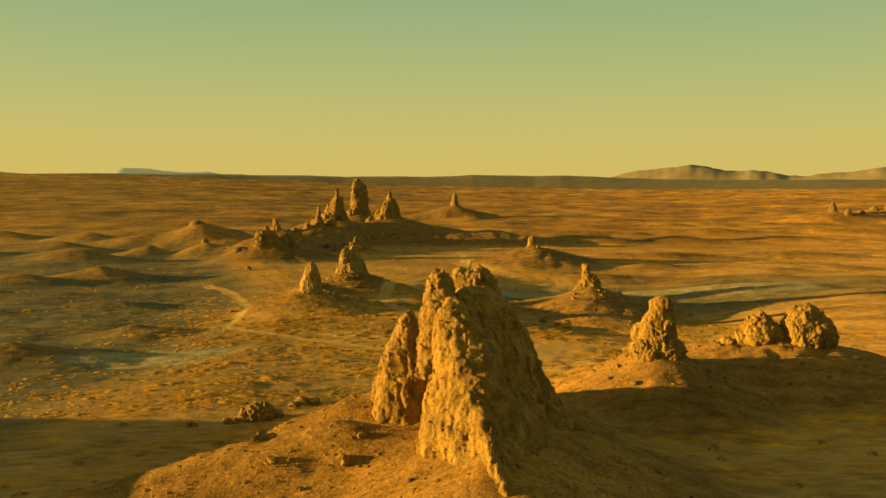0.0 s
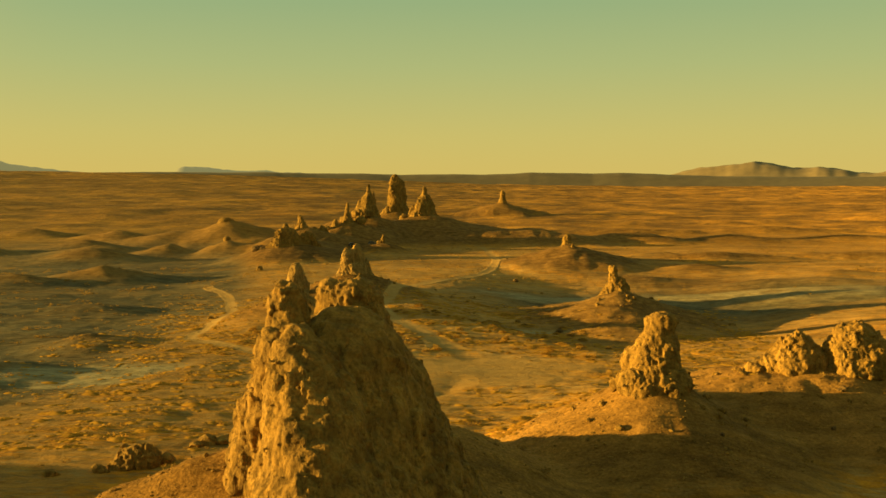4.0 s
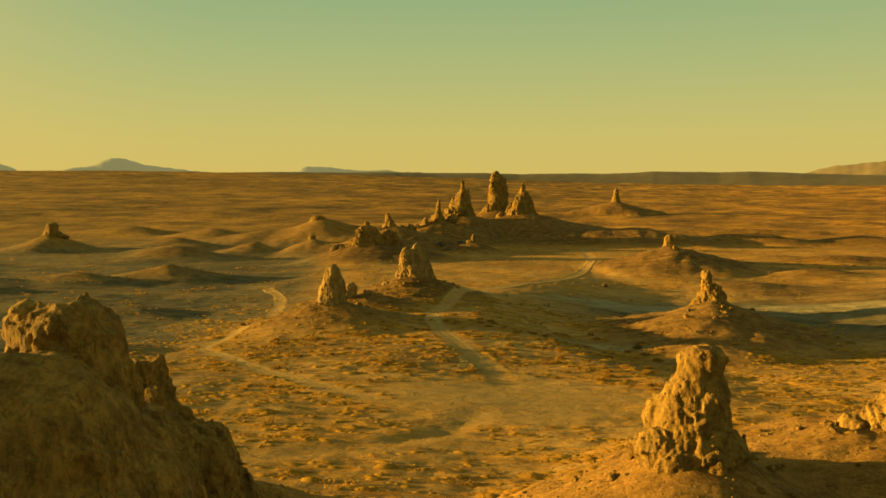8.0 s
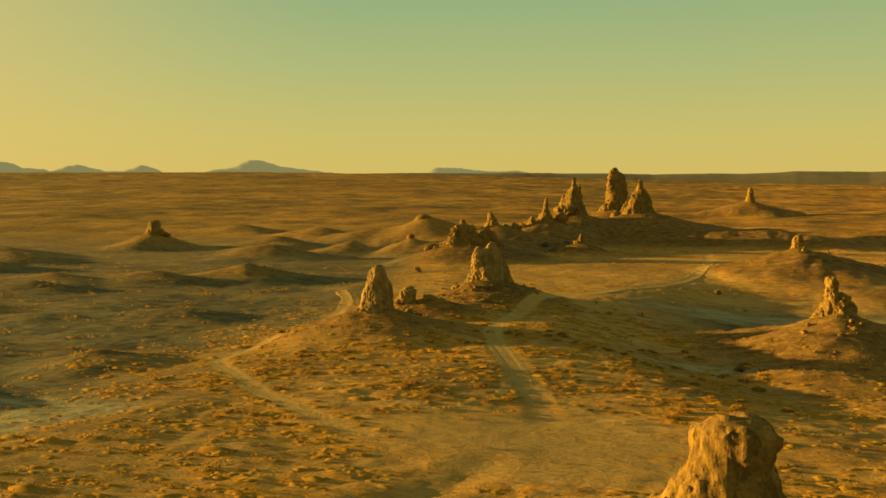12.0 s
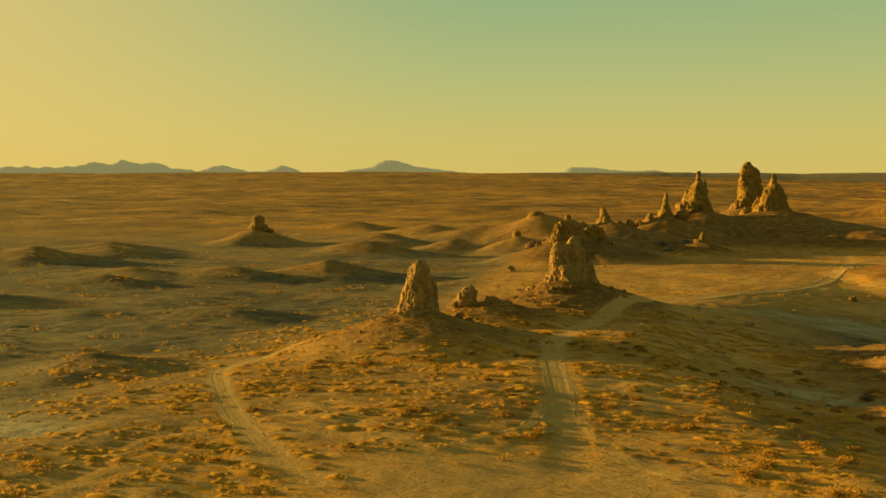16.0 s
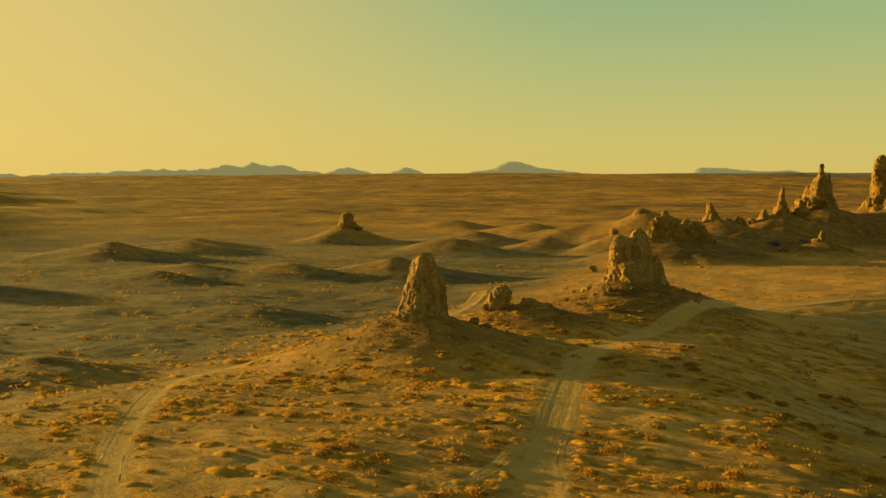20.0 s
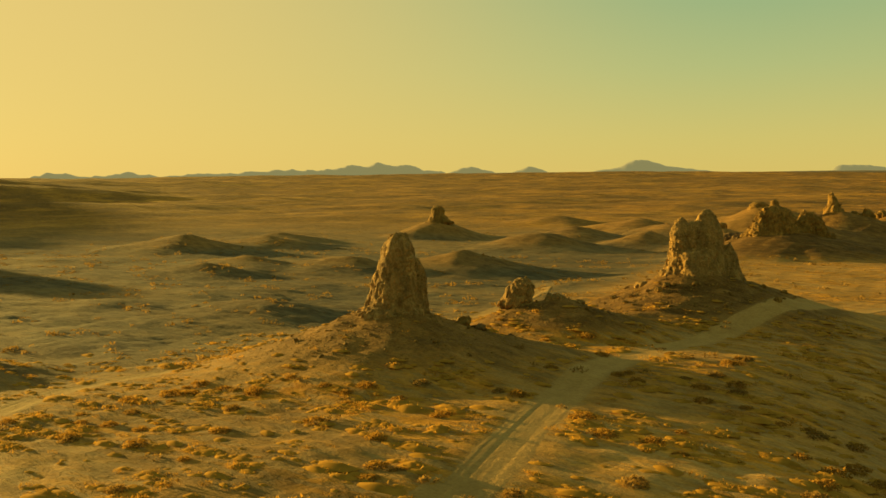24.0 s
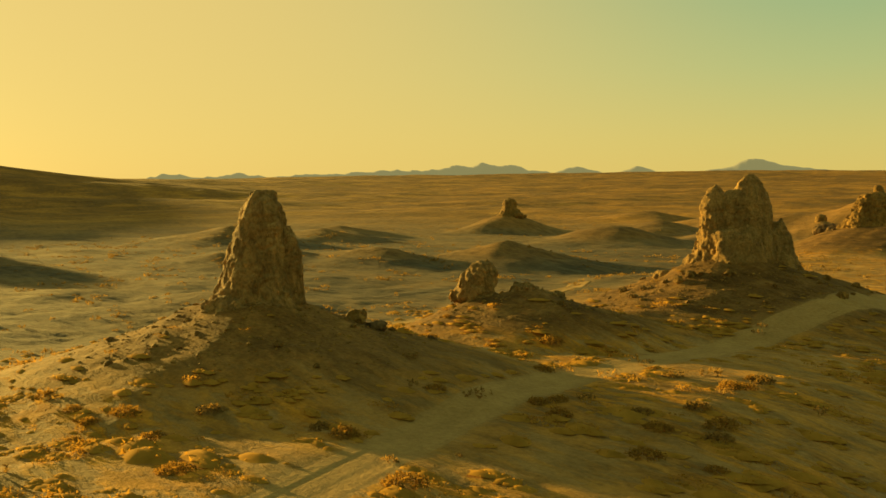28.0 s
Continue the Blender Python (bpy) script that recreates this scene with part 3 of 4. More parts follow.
road("road_main", MAIN_ROAD, 3.9, "pale rutted dirt track winding between the rock pinnacles", 1.6)
road("road_branch", ((-6.5, 258), (-3.0, 246), (0.0, 234), (-1.5, 224), (-8, 215)), 1.9, "faint wheel marks looping off the dirt track")
road("road_loop", ((3, 238), (9, 229), (17, 223), (27, 219), (36, 217)), 2.6, "broad worn wheel marks leaving the dirt track")
road("road_side", SIDE_ROAD, 3.3, "narrow rutted dirt track curving across the flat", 0.7)

# ---------------------------------------------------------------- far mountains
def mountain(name, profile, away, depth, material, label, seed, eye=(20, 120, 24), jag=4.5, ribs=7):
    """A far range: crest elevations (degrees) along azimuths, with ribs and a sloping face."""
    azs, els = np.array(profile[0::2], float), np.array(profile[1::2], float)
    a = np.linspace(azs[0], azs[-1], max(24, int((azs[-1] - azs[0]) * 11)))
    across = np.linspace(-1, 1, 15)
    A, S = np.meshgrid(a, across, indexing="ij")
    bell = np.exp(-np.linspace(-2, 2, 5) ** 2)
    rise = np.convolve(np.pad(np.interp(a, azs, els), 2, mode="edge"), bell / bell.sum(), mode="valid")
    crest = eye[2] + away * np.tan(np.radians(rise))[:, None] + 0 * A
    crest = crest + jag * fbm(A * 1.6, A * 0 + 0.3, 3, seed)
    fade = np.sqrt(np.clip(np.minimum(A - azs[0], azs[-1] - A) / 0.7, 0, 1))
    h = 25 + (crest * (0.6 + 0.4 * fade) - 25) * np.exp(-(1.9 * S) ** 2)
    R = away + S * depth
    xs, ys = eye[0] - R * np.sin(np.radians(A)), eye[1] + R * np.cos(np.radians(A))
    h = h + (1 - np.abs(S)) * ribs * fbm(xs / 150, ys / 150, 3, seed + 3)
    ids = np.arange(A.size).reshape(A.shape)
    me = mesh_from(name, np.stack([xs.ravel(), ys.ravel(), h.ravel()], 1),
                   np.stack([ids[:-1, :-1].ravel(), ids[:-1, 1:].ravel(), ids[1:, 1:].ravel(), ids[1:, :-1].ravel()], 1), material)
    return tagged(new(name, me), label, "mountain", kind="structure")


# haze on the far ranges is a faint glow of their own surface
HAZE_GLOW = plain_material("hazy_range_glow", (0.05, 0.05, 0.03), 0.95, 0, (0.130, 0.116, 0.046), 0.44)
RANGE = plain_material("range_rock", (0.085, 0.066, 0.032), 0.95, grain=0.02)
HILL = plain_material("hill_rock", (0.18, 0.136, 0.07), 0.95, grain=0.02)
mountain("mountain_north", (-34, 0.75, -30, 0.90, -22, 0.92, -16, 0.92, -12, 1.0, -9, 1.14, -7, 1.22, -5.5, 1.15, -4, 1.2, -1.7, 1.25, 0, 1.16, 1.4, 1.14, 3.5, 1.16, 6, 1.12, 8.5, 1.2, 11, 1.2, 14, 1.26, 17, 1.22, 20, 1.27, 23, 1.2, 26, 1.1), 3900, 420, RANGE, "low dark ridge along the far edge of the plain", 31, (12, 45, 31), 0, 3)
mountain("mountain_tan", (-32, 0.9, -27, 1.35, -24.7, 1.56, -23, 1.30, -20, 1.12, -17.9, 1.58, -16.7, 1.42, -14.5, 1.78, -12.3, 1.64, -10.2, 1.25, -8.5, 0.9), 4300, 420, HILL, "sunlit tan hills on the horizon", 34, (10, 40, 31), 0, 15)
mountain("mountain_mesa", (10, 1.0, 12.3, 1.30, 14.4, 1.40, 16, 1.42, 18, 1.63, 19, 1.61, 20, 1.2), 4150, 200, HAZE_GLOW, "flat-topped bluish mesa in haze", 37, (26, 90, 27))
mountain("mountain_peak", (23.5, 1.2, 27, 1.52, 28.6, 1.72, 29.7, 2.14, 30.6, 2.12, 31.3, 1.75, 33, 1.42, 34, 1.1), 4450, 160, HAZE_GLOW, "lone hazy volcanic peak with long shoulders", 40, (34, 150, 22))
mountain("mountain_twin", (35, 1.2, 36.2, 1.66, 36.9, 1.82, 37.8, 1.48, 38.8, 1.45, 40.3, 1.84, 41.8, 1.4, 42.5, 1.1), 4450, 160, HAZE_GLOW, "pair of hazy peaks", 43, (36, 175, 20))
mountain("mountain_west", (41, 1.2, 42.2, 1.5, 43.2, 1.62, 44, 2.0, 45, 1.82, 46, 2.08, 46.8, 1.86, 47.5, 2.02, 48.6, 1.68, 52.6, 1.57, 54.5, 1.46, 56.5, 1.34, 58.5, 1.24, 60.1, 1.42, 61.5, 1.26, 62.7, 1.22, 64.3, 1.40, 66, 0.9), 4450, 160, HAZE_GLOW, "long jagged hazy range", 46, (36, 190, 18), 9)

# ---------------------------------------------------------------- rock pinnacles
def spire(cx, cy, z0, rx, ry, z1, tx, ty, dx=0.0, dy=0.0, power=1.0, turn=0.0):
    """A tapering column: radii rx, ry at its foot z0 and tx, ty at its top z1, which leans by dx, dy; turn in degrees."""
    co, si = math.cos(radians(turn)), math.sin(radians(turn))

    def f(x, y, z):
        h = np.clip((z - z0) / (z1 - z0), 0, 1)
        k = h ** power
        dome = np.sqrt(np.clip(1 - (np.maximum(h - 0.8, 0) / 0.2) ** 2, 0.0, 1)) * 0.85 + 0.15
        a, b = (rx + (tx - rx) * k) * dome, (ry + (ty - ry) * k) * dome
        u, v = x - cx - dx * h, y - cy - dy * h
        d = (np.hypot((u * co + v * si) / a, (v * co - u * si) / b) - 1) * np.minimum(a, b)
        return np.maximum(d, z - z1)
    ex, ey = (max(rx, ry),) * 2 if turn else (rx, ry)
    f.box = (cx - ex - abs(dx) - 2, cy - ey - abs(dy) - 2, z0, cx + ex + abs(dx) + 2, cy + ey + abs(dy) + 2, z1 + 1.5)
    return f


def knob(cx, cy, cz, rx, ry, rz):
    def f(x, y, z):
        return (np.sqrt(((x - cx) / rx) ** 2 + ((y - cy) / ry) ** 2 + ((z - cz) / rz) ** 2) - 1) * min(rx, ry, rz)
    f.box = (cx - rx - 1.5, cy - ry - 1.5, cz - rz - 1.5, cx + rx + 1.5, cy + ry + 1.5, cz + rz + 1.5)
    return f


def rock(name, shapes, step, material, parent=None, label="", category="", group="", rough=1.0, seed=0, blend=0.6, scale=1.0, cuts=(), worn=0.8):
    """One body of tufa: the shapes melted together, cut by cliff planes (place, outward way), then ribbed, pitted and broken by noise."""
    boxes = np.array([s.box for s in shapes])
    lo, hi = boxes[:, :3].min(0), boxes[:, 3:].max(0)

    def field(x, y, z):
        d = shapes[0](x, y, z)
        for s in shapes[1:]:
            e = s(x, y, z)
            h = np.clip(0.5 + 0.5 * (e - d) / blend, 0, 1)
            d = e + (d - e) * h - blend * h * (1 - h)
        for (px, py, pz), (nx, ny, nz) in cuts:
            d = np.maximum(d, (x - px) * nx + (y - py) * ny + (z - pz) * nz)
        near = np.abs(d) < 2.6 * max(rough, 0.6) * scale
        u, v, w = x[near] / scale, y[near] / scale, z[near] / scale
        bend = 0.7 * noise3(u / 2.2, v / 2.2, w / 2.2, seed + 11)
        total = 0.34 * noise3(u / 3.3, v / 3.3, w / 4.5, seed) - 0.10
        total += 0.24 * np.tanh(6 * noise3((u - bend) / 1.5, (v + bend) / 1.5, w / 3.8, seed + 2))
        total += 0.16 * np.tanh(3.5 * noise3((u + bend) / 1.9, (v - bend) / 1.9, w / 1.5, seed + 1))
        total *= rough
        skin = max(rough, worn)
        for k, (size, tall_, amp) in enumerate(((1.35, 3.2, 0.22), (0.72, 2.0, 0.21), (0.38, 1.4, 0.20))):
            total += skin * amp * (2.2 * np.abs(noise3((u + bend) / size, (v - bend) / size, w / (size * tall_), seed + 3 + k)) - 0.7)
        total += skin * 0.13 * noise3(u / 0.22, v / 0.22, w / 0.25, seed + 8)
        d[near] -= scale * total
        return d

    verts, quads = nets(field, lo, hi, step)
    base = Vector(((lo[0] + hi[0]) / 2, (lo[1] + hi[1]) / 2, lo[2]))
    me = mesh_from(name, verts - np.array(base), quads, material)
    me.polygons.foreach_set("use_smooth", np.zeros(len(me.polygons), bool))
    ob = new(name, me)
    ob.location = base
    if parent:
        ob.parent = parent
        ob.location = base - parent.location
    return tagged(ob, label, category, group)


def pinnacle(x, y, label):
    ob = new("rock_pinnacle")
    ob.location = (x, y, ground_z(x, y))
    return tagged(ob, label, "rock pinnacle", "rock pinnacles on the plain")


# the great fin above the first talus slope
fin = pinnacle(4, 98, "tall craggy tufa fin with two knobbed tops on a talus mound")
rock("spire", [spire(6.2, 105.5, 5, 10.5, 15, 24.2, 3.3, 3.2, -2.6, -2.0, 0.85), spire(4.8, 110.3, 5, 9.2, 7.3, 20.6, 2.0, 2.6, 0, 0, 0.9), knob(7.7, 111.8, 16.8, 2.0, 2.0, 2.2), spire(7.9, 107.0, 5, 8.1, 7.4, 17.5, 1.8, 2.2, -0.3, 0, 0.95), spire(5.6, 94, 5, 8.6, 10, 23.6, 1.6, 2.4, -4.4, 5, 0.85),
               spire(2.8, 102.0, 8, 5.0, 5.0, 23.6, 2.2, 2.6, 0, 0), spire(5.4, 85, 4, 4.2, 7, 14.0, 0.8, 2.0, -1.5, 4, 0.9), spire(6.0, 78, 4, 1.8, 4.5, 9.8, 0.5, 1.6, -0.3, 2)], 0.2, TUFA, fin, seed=1, rough=0.6,
     cuts=[((-1.9, 94, 9.5), (-0.84, -0.54, 0.07)), ((-1.9, 95.5, 9.5), (-0.985, 0.16, 0.06))])
rock("knob", [spire(-0.6, 99.0, 15, 2.1, 2.6, 23.2, 1.7, 2.0, 0.3, 0.6, 0.8), spire(-0.2, 101.4, 15, 2.6, 2.6, 26.4, 1.5, 1.5, 0.0, 0, 0.8)], 0.17, TUFA, fin, seed=2, rough=0.8)
rock("block", [spire(3.9, 106.4, 14, 4.0, 3.6, 26.0, 2.1, 2.3, 0.1, 0.2, 1.3), spire(2.4, 106.2, 20, 1.6, 1.6, 26.0, 1.0, 1.0, -0.1, 0, 1.0), knob(5.4, 106.4, 23.0, 1.3, 1.6, 1.7), knob(4.8, 105.0, 20.2, 3.0, 2.4, 2.6)],
     0.17, TUFA, fin, seed=3, rough=0.85, blend=0.7)

squat = pinnacle(-5.5, 116, "squat pointed tufa pinnacle beside the great fin")
rock("spire", [spire(-4.9, 114.5, 4, 4.7, 5.2, 20.4, 0.8, 1.0, 1.0, 0, 1.8), spire(-2.6, 115.5, 6, 3.0, 4.0, 17.2, 1.2, 1.5, 0.4, 0, 1.2)], 0.18, TUFA, squat, seed=5, blend=1.4, rough=0.8, worn=0.55)

rear = pinnacle(-1, 123.5, "twin-pointed tufa pinnacle hidden behind the great fin")
rock("spire", [spire(-1.0, 123.4, 4, 8.0, 6.0, 20.0, 1.0, 0.9, 0.0, -0.4, 1.0), spire(-1.7, 122.3, 14, 2.2, 1.8, 20.9, 0.4, 0.4, 0.1, 0, 1.0), spire(-0.2, 123.0, 14, 2.2, 1.8, 20.8, 0.4, 0.4, -0.2, -0.2, 1.0), spire(2.0, 124.6, 5, 5.0, 4.4, 16.2, 1.6, 1.5, 0, 0, 1.0)],
     0.2, TUFA, rear, seed=70, rough=0.6)

stub = pinnacle(33.5, 148, "stubby tufa pinnacle on a sunlit gravel mound")
rock("spire", [spire(33.1, 147.7, 8, 4.0, 3.5, 16.8, 2.1, 2.0, 0.8, -0.1, 1.0), knob(31.0, 147.9, 12.6, 1.4, 1.6, 1.6), knob(35.2, 147.4, 12.0, 1.5, 1.7, 2.4)], 0.16, TUFA, stub, seed=6, rough=0.5, worn=0.55)
rock("head", [spire(33.7, 147.5, 13.0, 2.4, 2.2, 18.5, 1.6, 1.5, 0.5, 0, 1.0), knob(34.7, 147.0, 17.2, 1.2, 1.3, 1.1)], 0.16, TUFA, stub, seed=62, rough=0.45, worn=0.55)
rock("foot_ledge", [knob(33.4, 146.8, 9.6, 4.6, 3.4, 2.6), knob(35.0, 144.8, 9.6, 1.8, 1.4, 1.4), knob(30.6, 146.6, 10.2, 1.8, 1.6, 1.4)], 0.18, TUFA, stub, seed=7, rough=0.7, worn=0.55)

lumps = pinnacle(57, 164, "pair of rounded craggy tufa knolls joined by rubble")
rock("knoll", [knob(54.8, 163.6, 10.0, 3.0, 2.7, 4.0), knob(52.4, 164.2, 9.0, 2.6, 2.3, 2.5), knob(57.0, 162.8, 9.4, 2.0, 2.0, 2.6), knob(54.2, 161.6, 8.8, 2.2, 1.6, 2.0)], 0.17, TUFA, lumps, seed=8, rough=0.7, blend=1.1, worn=0.55)
rock("knoll", [knob(62.4, 162.8, 10.4, 3.8, 3.2, 4.9), knob(65.0, 162.0, 10.0, 2.5, 2.6, 3.6), knob(60.2, 163.2, 9.8, 2.2, 2.3, 3.9), knob(61.4, 160.4, 8.8, 2.0, 1.5, 2.2)], 0.17, TUFA, lumps, seed=9, rough=0.7, blend=1.1, worn=0.55)
rock("rubble", [knob(58.4, 162.0, 8.4, 2.6, 2.0, 1.6)], 0.24, TUFA, lumps, seed=10, rough=0.7, worn=0.55)
rock("rubble", [knob(49.6, 164.4, 8.2, 1.7, 1.6, 1.4)], 0.24, TUFA, lumps, seed=50, rough=0.8, worn=0.55)

rock("rock_pinnacle", [spire(48.2, 316.2, 6, 1.5, 1.4, 11.4, 1.5, 1.4, -0.1, 0, 0.6), knob(49.3, 316.0, 6.0, 2.5, 2.2, 2.2), knob(47.2, 315.6, 4.9, 1.6, 1.5, 1.3), knob(51.6, 316.6, 4.6, 1.9, 1.7, 1.4), spire(49.2, 315.8, 1.5, 7.0, 5.5, 7.0, 1.8, 1.6, 0, 0, 0.7)], 0.2, TUFA, None,
     "short slim tufa stub on a wide mound", "rock pinnacle", "rock pinnacles on the plain", seed=11, rough=0.6, blend=0.4)
horn = pinnacle(47, 475, "two small tufa horns on a dark conical mound")
rock("spire", [spire(45.4, 481, 2, 4.6, 3.8, 13.6, 1.5, 1.4, 0.6, 0, 0.8)], 0.3, TUFA, horn, seed=12, rough=0.7)
rock("spire", [spire(47.9, 470.5, 2, 2.2, 2.2, 10, 0.8, 0.8)], 0.4, TUFA, horn, seed=13, rough=0.6)

tower = pinnacle(-38, 277, "upright blocky tufa tower on a stony mound")
rock("spire", [spire(-38.0, 277.2, 3, 3.9, 3.6, 14.6, 1.2, 1.2, 0.4, 0.1, 1.2), spire(-38.9, 276.3, 3, 2.4, 2.4, 10.8, 1.2, 1.2, 0.3, 0.2, 1.2), knob(-38.2, 276.9, 5.4, 4.2, 4.0, 1.6)], 0.13, TUFA_PALE, tower, seed=14, rough=0.42, worn=0.5)
rock("cap", [knob(-37.6, 277.4, 13.8, 1.1, 1.0, 0.9)], 0.12, TUFA_PALE, tower, seed=63, rough=0.42, worn=0.5)
rock("shoulder", [spire(-36.3, 278.7, 3.5, 1.7, 1.7, 12.0, 1.0, 1.0, 0.0, 0.0, 1.2)], 0.14, TUFA_PALE, tower, seed=57, rough=0.42, worn=0.5)

perch = pinnacle(-41, 305.5, "round perched tufa boulder leaning on a rubble ridge")
rock("boulder", [knob(-41.7, 304.2, 5.6, 1.75, 1.7, 2.1), knob(-41.2, 304.6, 6.4, 1.4, 1.4, 1.3), knob(-42.4, 303.6, 4.2, 1.9, 1.6, 1.0)], 0.11, TUFA_PALE, perch, seed=15, rough=0.35, blend=0.9, worn=0.45)
rock("rubble", [knob(-37.4, 306.3, 4.6, 1.5, 1.0, 0.8), knob(-38.4, 305.4, 4.1, 0.8, 0.7, 0.6)], 0.12, TUFA_PALE, perch, seed=16, rough=0.7)
rock("rubble", [knob(-35.6, 307.8, 4.2, 1.4, 1.1, 0.8)], 0.12, TUFA_PALE, perch, seed=66, rough=0.7)
rock("rubble", [knob(-33.9, 309.3, 3.2, 1.1, 1.0, 0.6)], 0.12, TUFA_PALE, perch, seed=67, rough=0.6)

twin = pinnacle(-31, 334, "broad twin-topped fluted tufa tower on a talus cone")
rock("spire", [spire(-33.6, 333.2, 3.5, 2.5, 2.3, 15.3, 1.1, 1.1, 0.0, 0, 1.2)], 0.15, TUFA_PALE, twin, seed=17, rough=0.42, worn=0.5)
rock("spire", [spire(-30.3, 335.4, 3.0, 4.5, 3.6, 16.6, 1.2, 1.1, -0.3, 0, 1.2, 32), spire(-32.0, 334.3, 3, 3.4, 3.0, 14.9, 1.7, 1.5, 0, 0, 1.4), spire(-27.6, 337.2, 3, 3.0, 2.7, 11.4, 0.9, 0.9, -0.5, 0, 1.0)], 0.15, TUFA_PALE, twin, seed=18, rough=0.42, worn=0.5)
rock("buttress", [spire(-32.4, 334.0, 2.0, 9.0, 7.0, 11.5, 2.4, 2.0, 0.6, 0.3, 0.75)], 0.2, TUFA_PALE, twin, seed=72, rough=0.8, worn=0.6)
rock("ledge", [spire(-36.0, 331.9, 3, 2.2, 2.0, 7.8, 0.9, 0.9, 0.4, 0), knob(-38.0, 331.0, 4.6, 1.8, 1.5, 1.2), knob(-40.2, 330.2, 3.2, 1.4, 1.2, 0.8)], 0.18, TUFA_PALE, twin, seed=19, rough=0.42, worn=0.5)

crag = pinnacle(-90, 502, "weathered tufa crag with a small cap stone")
rock("spire", [spire(-90.5, 502, 0, 17, 10, 16.0, 3.8, 2.6, -1.5, 0, 0.62, 35), spire(-82, 508, 0, 14, 8, 13.8, 1.9, 1.5, 0, 0, 0.66, 35), spire(-98, 498, 0, 8, 6, 8.5, 1.2, 1.2, 1, 0, 0.7), spire(-95.5, 500, 2, 3.5, 3.5, 13, 1, 1)], 0.34, TUFA, crag, seed=20, rough=1.1, scale=1.5)
rock("cap_stone", [spire(-91.4, 503, 13, 1.7, 1.6, 17.6, 1.1, 1.1, -0.3, 0, 0.6)], 0.3, TUFA, crag, seed=21, rough=0.4)
rock("rubble", [knob(-103, 500, 4.6, 5, 4, 2.4)], 0.45, TUFA_DARK, crag, seed=22, rough=0.8)
tooth = pinnacle(-98, 573, "dark saddle of tufa with a tooth-like spire")
rock("spire", [spire(-98.5, 573, 5, 8.5, 6.5, 20.2, 1.2, 1.2, -0.6, 0, 0.7)], 0.5, TUFA, tooth, seed=23, scale=1.4, rough=1.1)
rock("spire", [spire(-87, 575, 4, 8, 5.5, 14.6, 1.0, 1.0, 0, 0, 0.75), spire(-91.5, 574, 4, 4, 4, 14.2, 0.8, 0.8)], 0.5, TUFA, tooth, seed=24, scale=1.4, rough=1.1)
rock("spire", [spire(-108, 569, 4, 6.5, 5, 13.2, 0.9, 0.9, 0, 0, 0.75)], 0.5, TUFA, tooth, seed=25, scale=1.4, rough=1.1)
rock("rock_pinnacle", [spire(-139, 563.5, 1, 3.2, 3.2, 8.4, 1.9, 1.9)], 0.5, TUFA, None, "small rounded tufa knob on a low mound", "rock pinnacle", "rock pinnacles on the plain", seed=26, rough=0.7)
rock("rock_pinnacle", [spire(-170, 668, 8, 9, 6, 16.5, 3.5, 3)], 0.7, TUFA, None, "eroded tufa cap on a broad brown mound", "rock pinnacle", "rock pinnacles on the plain", seed=27)
rock("rock_pinnacle", [spire(-296.5, 566, 1, 5.4, 5.0, 14.4, 3.4, 3.2, 0, 0, 0.9), spire(-296.5, 566, 0, 15, 12, 11.0, 3.2, 3.0, 0, 0, 0.55), knob(-288.5, 565, 6.0, 2.8, 2.6, 1.8)], 0.45, TUFA, None, "square dark tufa block on a wide mound", "rock pinnacle", "rock pinnacles on the plain", seed=28)

# the tall group on the hill
tall = pinnacle(-68, 780, "tallest tufa tower with a smooth rounded head")
rock("spire", [spire(-66.0, 780, 14, 10.5, 6.5, 44.0, 6.2, 3.8, 0.4, 0, 0.55, 32), spire(-68.6, 779, 30, 4.6, 4.0, 47.6, 3.2, 2.6, 0.6, 0, 0.8, 32)], 0.55, TUFA, tall, seed=29, scale=1.7, rough=0.6, blend=2.5)
rock("buttress", [spire(-76.0, 777, 10, 9.0, 7, 24, 1.4, 1.4, 3.5, 0, 0.8)], 0.55, TUFA, tall, seed=58, scale=1.4)
jag = pinnacle(-71, 640, "jagged many-pointed tufa pinnacle on the hill")
rock("spire", [spire(-71.5, 641, 12, 12.5, 9.5, 33.5, 2.4, 2.0, 2.2, 0, 0.85), spire(-69.6, 641, 24, 3.4, 3.2, 38.6, 0.7, 0.7, 0.4, 0), spire(-66.2, 642, 18, 3.6, 3.6, 34.2, 0.8, 0.8),
               spire(-76, 640, 15, 4.2, 4, 29.5, 0.8, 0.8, 1, 0)], 0.5, TUFA, jag, seed=30, scale=1.3)
rock("ledge", [knob(-73, 632, 19.5, 7, 4, 3)], 0.5, TUFA, jag, seed=31)
dark_horn = pinnacle(-38, 665, "dark leaning tufa horn with a stepped shoulder")
rock("spire", [spire(-36.5, 665, 12, 14, 8, 33, 3.2, 2.0, 1.4, 0, 0.8, 32), spire(-35.6, 665, 26, 4, 3.0, 37.6, 1.0, 0.9, 0.2, 0, 1.0, 32)], 0.5, TUFA, dark_horn, seed=32, scale=1.4, rough=0.8)
rock("shoulder", [spire(-44.5, 664, 12, 5.5, 4.5, 25, 1.4, 1.4, 1.6, 0, 0.8)], 0.5, TUFA, dark_horn, seed=59, scale=1.2, rough=0.8)
rock("step", [spire(-50.0, 663, 11, 5, 4, 19.5, 1.4, 1.4, 1.0, 0)], 0.5, TUFA, dark_horn, seed=60, rough=0.8)
needle = pinnacle(-77, 603, "thin tufa needle above broken ledges")
